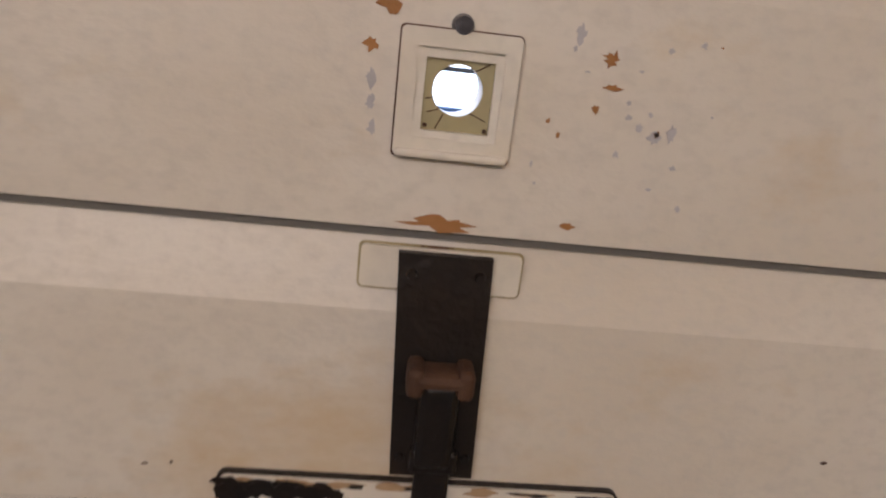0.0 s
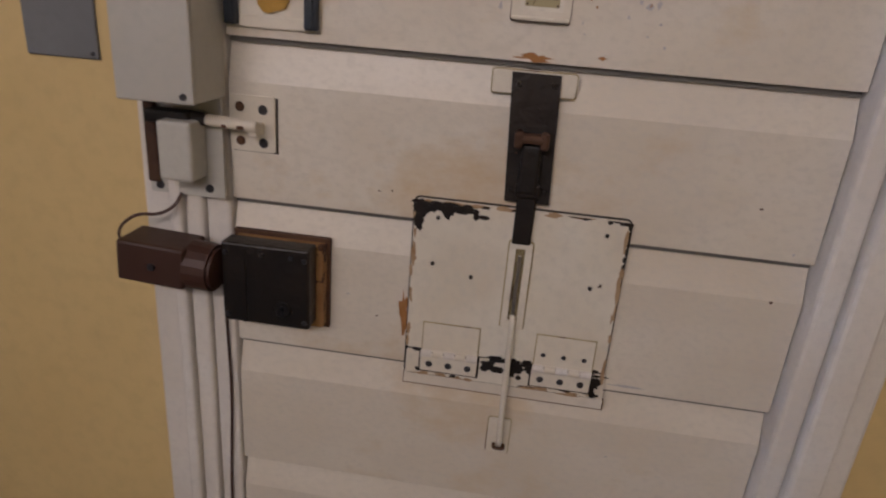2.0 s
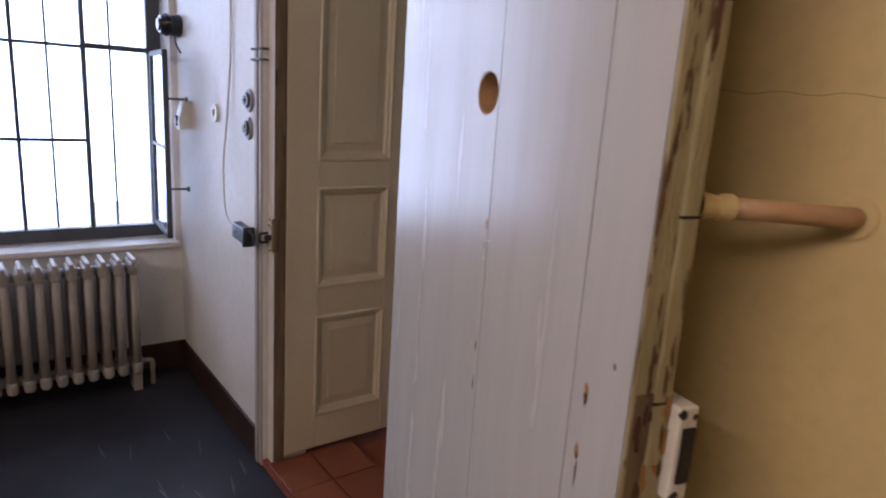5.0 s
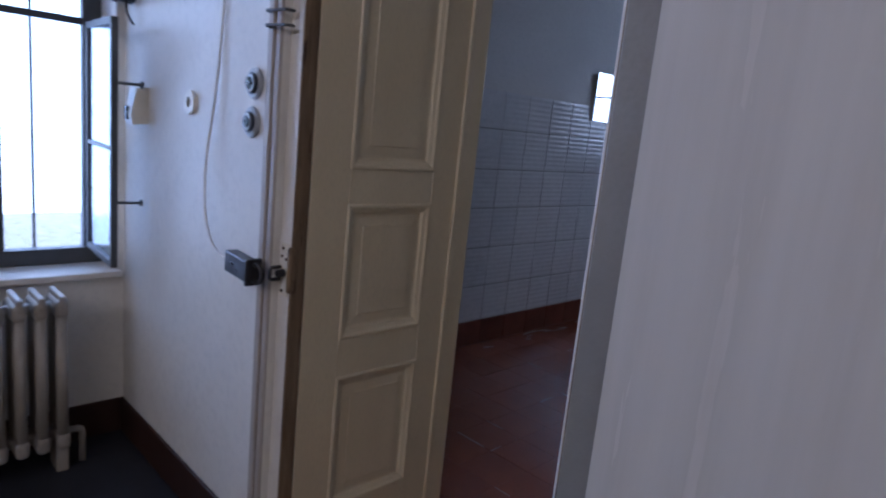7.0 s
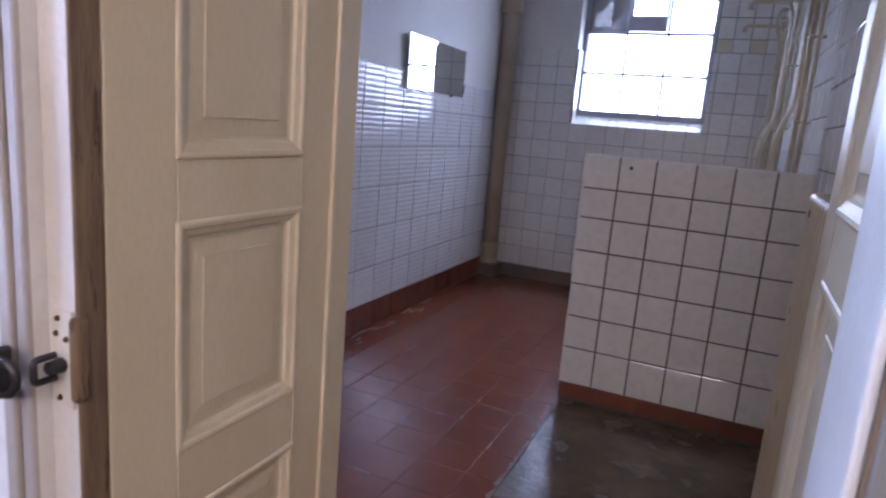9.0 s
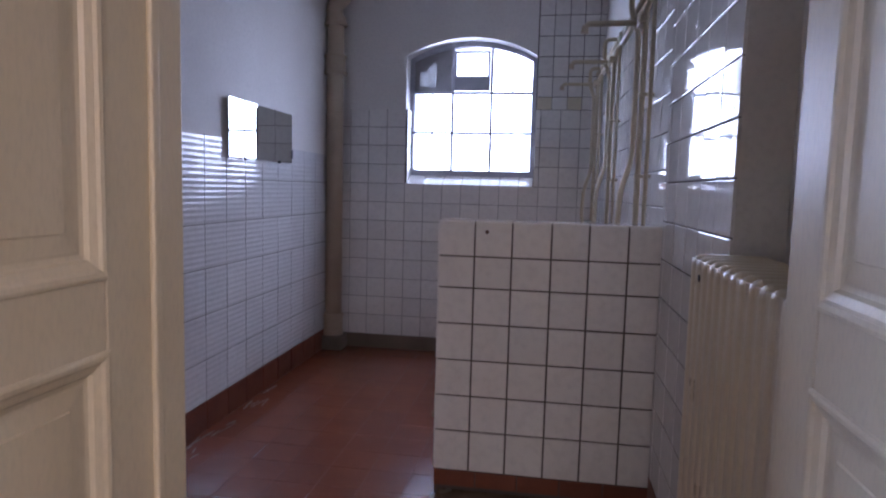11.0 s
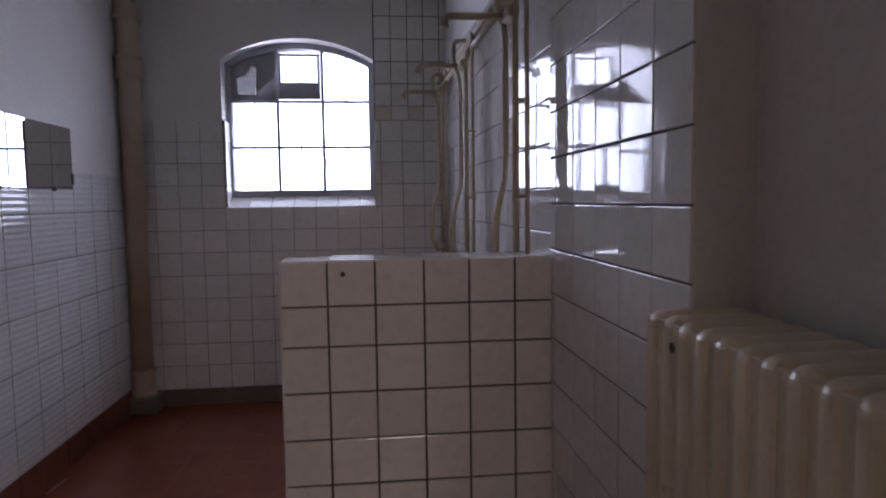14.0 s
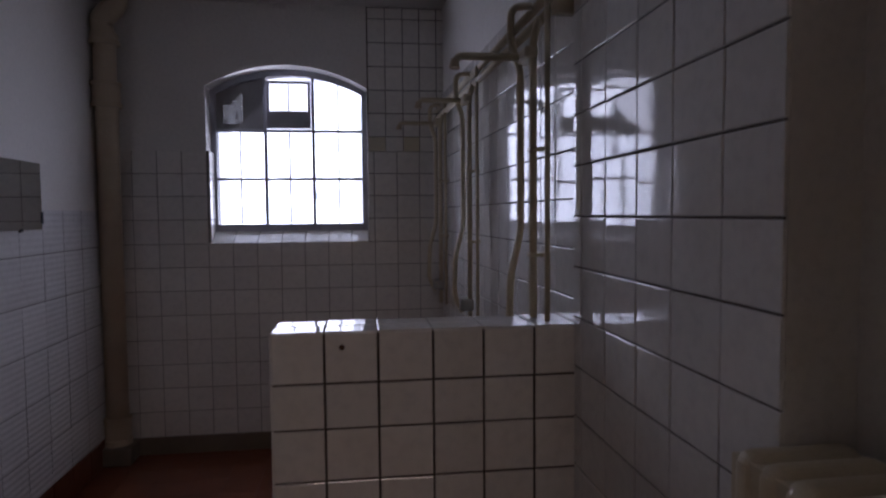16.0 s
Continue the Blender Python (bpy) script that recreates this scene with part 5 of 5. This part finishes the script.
def shower(y, x, arm, za):
    s = thing("shower_unit", "cream painted surface shower pipes with a swivel arm", "shower", "showers along the wall")
    r = 0.0125
    part("riser", tube(B(), [(x, y + 0.01, 2.185), (x - 0.07, y + 0.02, 2.185), (x - 0.07, y + 0.03, 2.07), (x - 0.035, y + 0.03, 1.98), (x - 0.035, y + 0.03, 1.45), (x - 0.085, y - 0.03, 1.30), (x - 0.092, y - 0.03, 1.10), (x - 0.05, y - 0.03, 1.02)], r, 12, 0.04), M_PIPE, s)
    part("drop_pipe", tube(B(), [(x, y - 0.07, 2.125), (x - 0.02, y - 0.07, 2.05), (x - 0.02, y - 0.07, 0.95)], r, 12, 0.03), M_PIPE, s)
    part("feed_pipe", tube(B(), [(x, y - 0.16, 2.185), (x, y - 0.16, 0.95)], 0.009, 10), M_PIPE, s)
    a = part("arm", tube(B(), [(x - 0.02, y, za), (x - arm, y, za), (x - arm - 0.012, y, za - 0.02)], 0.0125, 12, 0.012), M_PIPE, s)
    part("nozzle", rod(B(), (x - arm - 0.012, y, za - 0.01), (x - arm - 0.014, y, za - 0.04), 0.013, 14, 0.018), M_SOIL, a)
    part("tee", box(B(), (x - 0.05, y - 0.085, za - 0.02), (x - 0.005, y + 0.045, za + 0.02), 0.010, 3), M_PIPE, s)
    for z in (1.36, 1.70):
        part("pipe_clip", box(B(), (x - 0.035, y - 0.09, z), (x + 0.03, y - 0.05, z + 0.014), 0.003), M_PIPE, s)
    part("mixer", box(B(), (x - 0.07, y - 0.09, 1.03), (x - 0.0, y + 0.03, 1.09), 0.012, 3), M_STEEL, s, "dull metal mixer valve")
    return s


for y, x, arm, za in ((2.62, 1.055, 0.25, 2.015), (3.66, 1.03, 0.245, 2.055), (4.56, 1.005, 0.255, 2.07)):
    shower(y, x, arm, za)

# low tiled partition
PX0, PX1, PY0, PY1, PT = 0.217, 1.13, 2.398, 2.60, 1.158
structure("wall_partition", box(B(), (PX0 + 0.004, PY0 + 0.004, FLOOR), (PX1, PY1 - 0.004, PT)), M_MORTAR, "low partition wall covered in white tiles", "partition")
structure("slab_concrete", box(B(), (0.236, 1.43, FLOOR - 0.01), (1.128, PY0, -0.012), 0.008), M_CONCRETE, "raised dark wet concrete slab before the partition", "floor slab")
hk = tagged(part("partition_hook", rod(B(), (PX0, 2.45, 0.30), (PX0 - 0.02, 2.45, 0.30), 0.022, 14, 0.016, 0.003), M_BROWNEDGE), "small brown stopper at the edge of the partition", "stopper")
bp = tagged(part("partition_bolt", rod(B(), (0.42, PY0 - 0.003, 1.118), (0.42, PY0 - 0.014, 1.118), 0.009, 12, 0.007), M_RUST), "small rusty bolt stub in the partition tiles", "bolt")

# ---- pieces: tiles ----
TILES = {}
trng = random.Random(11)


def tile_mesh(w, h, material, t=0.007, b=0.0028):
    b = 0.0011 if material == M_TERRA else b
    key = (round(w, 3), round(h, 3), material.name)
    if key not in TILES:
        w, h = key[0], key[1]
        me = bpy.data.meshes.new("tile")
        o = [(-w / 2, -h / 2), (w / 2, -h / 2), (w / 2, h / 2), (-w / 2, h / 2)]
        i = [(u - b * (1 if u > 0 else -1), v - b * (1 if v > 0 else -1)) for u, v in o]
        j = [(u - 0.3 * b * (1 if u > 0 else -1), v - 0.3 * b * (1 if v > 0 else -1)) for u, v in o]
        vs = [(u, v, 0) for u, v in o] + [(u, v, t - b * 0.8) for u, v in o] + [(u, v, t - b * 0.25) for u, v in j] + [(u, v, t) for u, v in i]
        fs = [(a * 4 + k, a * 4 + (k + 1) % 4, a * 4 + 4 + (k + 1) % 4, a * 4 + 4 + k) for a in range(3) for k in range(4)] + [(12, 13, 14, 15)]
        me.from_pydata(vs, [], fs)
        me.materials.append(material)
        TILES[key] = me
    return TILES[key]


@functools.lru_cache(maxsize=None)
def rib_mesh(w, h, material):
    """A glazed tile whose face carries shallow horizontal ribs."""
    bm = B()
    count = max(round(h / 0.0302), 1)
    n, last = count * 10, None
    for k in range(n + 1):
        v = -h / 2 + h * k / n
        z = 0.0058 - 0.00075 * math.cos(6.28319 * k / 10)
        row = [bm.verts.new((x, v, z)) for x in (-w / 2, w / 2)]
        if last:
            bm.faces.new((last[0], last[1], row[1], row[0])).smooth = True
        last = row
    edge = [[(-w / 2, -h / 2), (w / 2, -h / 2)], [(w / 2, -h / 2), (w / 2, h / 2)], [(w / 2, h / 2), (-w / 2, h / 2)], [(-w / 2, h / 2), (-w / 2, -h / 2)]]
    for a, b in edge:
        bm.faces.new([bm.verts.new(p) for p in ((*a, 0), (*b, 0), (*b, 0.0052), (*a, 0.0052))])
    me = bpy.data.meshes.new("ribbed_tile")
    bm.to_mesh(me)
    me.materials.append(material)
    return me


def tile_face(parent, m, us, vs, material, skip=None, gap=0.0035, name="tile", special=None, tilt=0.35):
    """Tiles on the face m (u, v, normal), between the grid lines us and vs."""
    for u0, u1 in zip(us, us[1:]):
        for v0, v1 in zip(vs, vs[1:]):
            u, v = (u0 + u1) / 2, (v0 + v1) / 2
            if u1 - u0 < 0.012 or v1 - v0 < 0.012 or (skip and skip(u, v)):
                continue
            mt = special if special and trng.random() < 0.35 else material
            ob = new(name, (rib_mesh if mt == M_TILE_RIB else tile_mesh)(round(u1 - u0 - gap, 4), round(v1 - v0 - gap, 4), mt))
            ob.parent = parent
            ob.matrix_basis = m @ Matrix.Translation((u, v, trng.uniform(-0.0006, 0.0006))) @ Euler((radians(trng.gauss(0, tilt)), radians(trng.gauss(0, tilt)), 0)).to_matrix().to_4x4()


def steps(a, b, d):
    out = [a]
    while out[-1] + d < b - 0.012:
        out.append(out[-1] + d)
    return out + [b]


def bed(name, lo, hi, material=None, label="grey mortar bed between the wall tiles"):
    return structure(name, box(B(), lo, hi), material or M_MORTAR, label, "tile bed")


def frame_m(origin, u, v):
    u, v = Vector(u).normalized(), Vector(v).normalized()
    n = u.cross(v)
    return Matrix((( u.x, v.x, n.x, origin[0]), (u.y, v.y, n.y, origin[1]), (u.z, v.z, n.z, origin[2]), (0, 0, 0, 1)))


# left wall: ribbed tiles; u runs along +y, so v x u order gives the normal +x
rows_l = [0.115, 0.342, 0.588, 0.836, 1.074, 1.316, 1.541]
wl = bed("wall_left_tiling", (LX, FY, 0.115), (LX + 0.003, BY, 1.538))
ys = [2.394 + 0.2325 * k for k in range(-9, 11)]
ys = [FY + 0.002] + [y for y in ys if FY + 0.03 < y < BY - 0.03] + [BY - 0.002]
tile_face(wl, frame_m((LX + 0.001, 0, 0), (0, 1, 0), (0, 0, 1)), ys, rows_l, M_TILE_RIB,
          skip=lambda u, v: 3.10 < u < 3.99 and v > 1.6, tilt=0.2, gap=0.0045)
wlb = bed("wall_left_base", (LX, FY, FLOOR), (LX + 0.004, BY, 0.112), M_FLOORJOINT, "red-brown tiled base under the ribbed wall tiles")
tile_face(wlb, frame_m((LX + 0.003, 0, 0), (0, 1, 0), (0, 0, 1)), ys, [FLOOR, 0.113], M_REDBASE, name="base_tile")

# end wall: left block, block under the window, right block, upper right block
rows_b = [0.068, 0.231, 0.385, 0.54, 0.70, 0.859, 1.018, 1.170, 1.322]
up_b = [1.322, 1.478, 1.630, 1.776, 1.921]
cols = [LX + 0.01, -0.945, -0.792, -0.639, -0.486, -0.333, -0.180, -0.027, 0.126, 0.279, 0.432, 0.588, 0.740, 0.890, 1.062]
mb = frame_m((0, BY - 0.001, 0), (1, 0, 0), (0, 0, 1))
wb = bed("wall_end_tiling", (LX, BY - 0.003, 0.068), (1.07, BY, 1.318), M_MORTAR_PALE)
tile_face(wb, mb, cols, rows_b, M_TILE)
wb2 = bed("wall_end_tiling_left", (LX, BY - 0.003, 1.319), (WX0 - 0.001, BY, 1.918), M_MORTAR_PALE)
tile_face(wb2, mb, cols[:5], up_b, M_TILE)
wb3 = bed("wall_end_tiling_right", (WX1 + 0.001, BY - 0.003, 1.319), (1.07, BY, 2.865), M_MORTAR)
tile_face(wb3, mb, [WX1 + 0.002, 0.588, 0.740, 0.890, 1.062], up_b, M_TILE)
upc = [WX1 + 0.008, 0.668, 0.784, 0.895, 1.009, 1.062]
tile_face(wb3, mb, upc, [1.921, 2.019], M_TILE, special=M_TILE_YELLOW)
tile_face(wb3, mb, upc, [2.019, 2.173, 2.325, 2.480, 2.635, 2.790, 2.862], M_TILE, gap=0.0055)

# sloping tiled sill and tiled left reveal of the window
sl = thing("window_sill", "sloping pale tiled window sill", "window sill", kind="structure")
part("bed", slab(B(), [[(4.85, 1.318), (5.0, 1.395), (5.0, 1.30), (4.85, 1.30)]], Matrix.Translation((WX0, 0, 0)) @ YZ, WX1 - WX0), M_MORTAR_PALE, sl)
ms = frame_m((0, 4.846, 1.3175), (1, 0, 0), (0, 0.15, 0.077))
tile_face(sl, ms, [WX0 + 0.002, -0.333, -0.180, -0.027, 0.126, 0.279, 0.432, WX1 - 0.002], [0.0, 0.165], M_TILE)
tile_face(sl, frame_m((WX0 + 0.012, 0, 0), (0, 1, 0), (0, 0, 1)), [4.845, 4.998], [1.33, 1.478, 1.630, 1.776, 1.921], M_TILE)
part("reveal_bed", box(B(), (WX0, 4.848, 1.33), (WX0 + 0.012, 5.0, 1.92)), M_MORTAR_PALE, sl)

# right pier facing the room
rows_r = [0.124 + 0.1519 * k for k in range(19)]
rows_r = [r for r in rows_r if r < CEIL - 0.05] + [CEIL - 0.004]
wr = bed("wall_pier_tiling", (RX - 0.003, NY + 0.006, 0.124), (RX, 2.42, CEIL - 0.004))
mr2 = frame_m((RX - 0.001, 0, 0), (0, -1, 0), (0, 0, 1))
tile_face(wr, mr2, [-2.417, -2.344, -2.162, -1.968, -1.796, -1.610, -1.4385], rows_r, M_TILE, gap=0.0048, tilt=0.3)
wrb = bed("wall_pier_base", (RX - 0.003, NY + 0.002, FLOOR), (RX, 2.42, 0.120), M_FLOORJOINT, "red-brown tiled base of the pier")
tile_face(wrb, mr2, [-2.40, -2.2, -2.0, -1.8, -1.6, -1.442], [FLOOR, 0.122], M_REDBASE, name="base_tile")

# far shower wall, slightly skewed
d = Vector((-(1.142 - 1.05), BY + 0.1 - 2.42, 0)).normalized()
mf = frame_m((1.140, 2.42, 0), tuple(-d), (0, 0, 1))
wf = tagged(part("wall_far_tiling", box(B(), (-2.435, 0.0, 0.0), (-0.002, 2.30, 0.0035), m=mf), M_MORTAR), "mortar bed of the shower wall tiles", "tile bed", kind="structure")
us = [-2.43] + [-2.43 + 0.15 * k for k in range(1, 16)] + [-0.004]
tile_face(wf, mf @ Matrix.Translation((0, 0, 0.0025)), us, [0.02 + 0.1525 * k for k in range(12)] + [1.87, 2.02, 2.17, 2.30], M_TILE)

# partition faces
wp = bpy.data.objects["wall_partition"]
pc = [PX0, 0.369, 0.525, 0.687, 0.839, 0.995, PX1 - 0.004]
pr = [0.072, 0.098, 0.251, 0.407, 0.564, 0.723, 0.878, 1.012, PT + 0.004]
tile_face(wp, frame_m((0, PY0 + 0.003, 0), (1, 0, 0), (0, 0, 1)), pc, [0.072, 0.251] + pr[3:], M_TILE, gap=0.0065, tilt=0.2)
tile_face(wp, frame_m((0, PY0 + 0.003, 0), (1, 0, 0), (0, 0, 1)), [PX0, 0.40, 0.58, 0.76, 0.94, PX1 - 0.004], [0.0, 0.072], M_REDBASE, name="base_tile")
tile_face(wp, frame_m((0, 0, PT - 0.001), (1, 0, 0), (0, 1, 0)), pc, [PY0, PY0 + 0.105, PY1], M_TILE, gap=0.002)
tile_face(wp, frame_m((PX0 + 0.003, 0, 0), (0, -1, 0), (0, 0, 1)), [-PY1, -PY0 - 0.10, -PY0 - 0.004], [0.072, 0.251] + pr[3:], M_TILE)

# terracotta floor
fs = bpy.data.objects["floor_shower"]
xs = steps(LX + 0.008, NX - 0.002, 0.2)
yf = steps(0.37, BY - 0.022, 0.2)
mfl = frame_m((0, 0, FLOOR - 0.007), (1, 0, 0), (0, 1, 0))
tile_face(fs, mfl, xs, yf, M_TERRA, name="floor_tile", gap=0.0022, tilt=0.03,
          skip=lambda u, v: (u > 0.34 and 1.5 < v < 2.3) or (u > RX and v > NY) or (u > PX0 + 0.1 and v > 2.45 and u > 1.05))
th = bpy.data.objects["threshold_bed"]
tile_face(th, frame_m((0, 0, -0.007), (1, 0, 0), (0, 1, 0)), steps(0.074, 0.962, 0.222), [0.0, 0.17, 0.36], M_TERRA, name="floor_tile", gap=0.006)

# worn pale mortar at the concrete slab, along some floor joints and at the foot of the wall
M_PALEJOINT = mat("pale_worn_mortar", (0.34, 0.25, 0.20), (0.20, 0.10, 0.07), 25, 0.7, bump=0.5)
wrn = random.Random(21)


def sliver(bm, u0, v0, u1, v1, w, z):
    """A ragged flat streak on the floor from (u0, v0) to (u1, v1)."""
    n = 9
    d = Vector((u1 - u0, v1 - v0))
    q = Vector((-d.y, d.x)).normalized()
    side = [Vector((u0, v0)) + d * (k / n) + q * (w / 2 * wrn.uniform(0.3, 1.2) * math.sin(3.14159 * min(max(k / n, 0.06), 0.94)) ** 0.4) for k in range(n + 1)]
    back = [Vector((u0, v0)) + d * (k / n) - q * (w / 2 * wrn.uniform(0.3, 1.2) * math.sin(3.14159 * min(max(k / n, 0.06), 0.94)) ** 0.4) for k in range(n, -1, -1)]
    slab(bm, [[(p.x, p.y) for p in side + back]], Matrix.Translation((0, 0, z)), 0.0006)


bm = B()
for k in range(9):
    v = 1.43 + k * 0.108
    sliver(bm, 0.220 + wrn.uniform(-0.006, 0.006), v, 0.222 + wrn.uniform(-0.006, 0.006), v + 0.112, 0.032, FLOOR + 0.0004 + 0.0001 * k)
for k in range(26):
    x, y = wrn.choice(xs[1:7]), wrn.choice(yf[1:12])
    a = wrn.uniform(0.04, 0.16)
    if k % 2:
        sliver(bm, x, y, x, y + a, wrn.uniform(0.004, 0.008), FLOOR + 0.0004 + 0.00003 * k)
    else:
        sliver(bm, x, y, x + a, y, wrn.uniform(0.004, 0.008), FLOOR + 0.0004 + 0.00003 * k)
for k in range(14):
    y = wrn.uniform(1.9, 4.0)
    x = LX + wrn.uniform(0.03, 0.14)
    sliver(bm, x, y, x + wrn.uniform(-0.03, 0.03), y + wrn.uniform(0.06, 0.2), wrn.uniform(0.006, 0.02), FLOOR + 0.0015 + 0.00003 * k)
wear = part("joint_wear", bm, M_PALEJOINT, fs, "pale worn mortar showing at floor joints")
wear["kind"] = "stuff"

# pale scuffs worn into the hall floor before the doorway
bm = B()
for k in range(16):
    x, y = wrn.uniform(-0.5, 0.35), wrn.uniform(-0.55, -0.06)
    sliver(bm, x, y, x + wrn.uniform(-0.10, 0.16), y + wrn.uniform(-0.03, 0.03), wrn.uniform(0.003, 0.012), HALLF + 0.0002 + 0.00004 * k)
scuffs = part("floor_scuffs", bm, mat("worn_lino", (0.075, 0.078, 0.09), None, 30, 0.6), bpy.data.objects["floor_hall"], "pale scuffs in the linoleum")
scuffs["kind"] = "stuff"
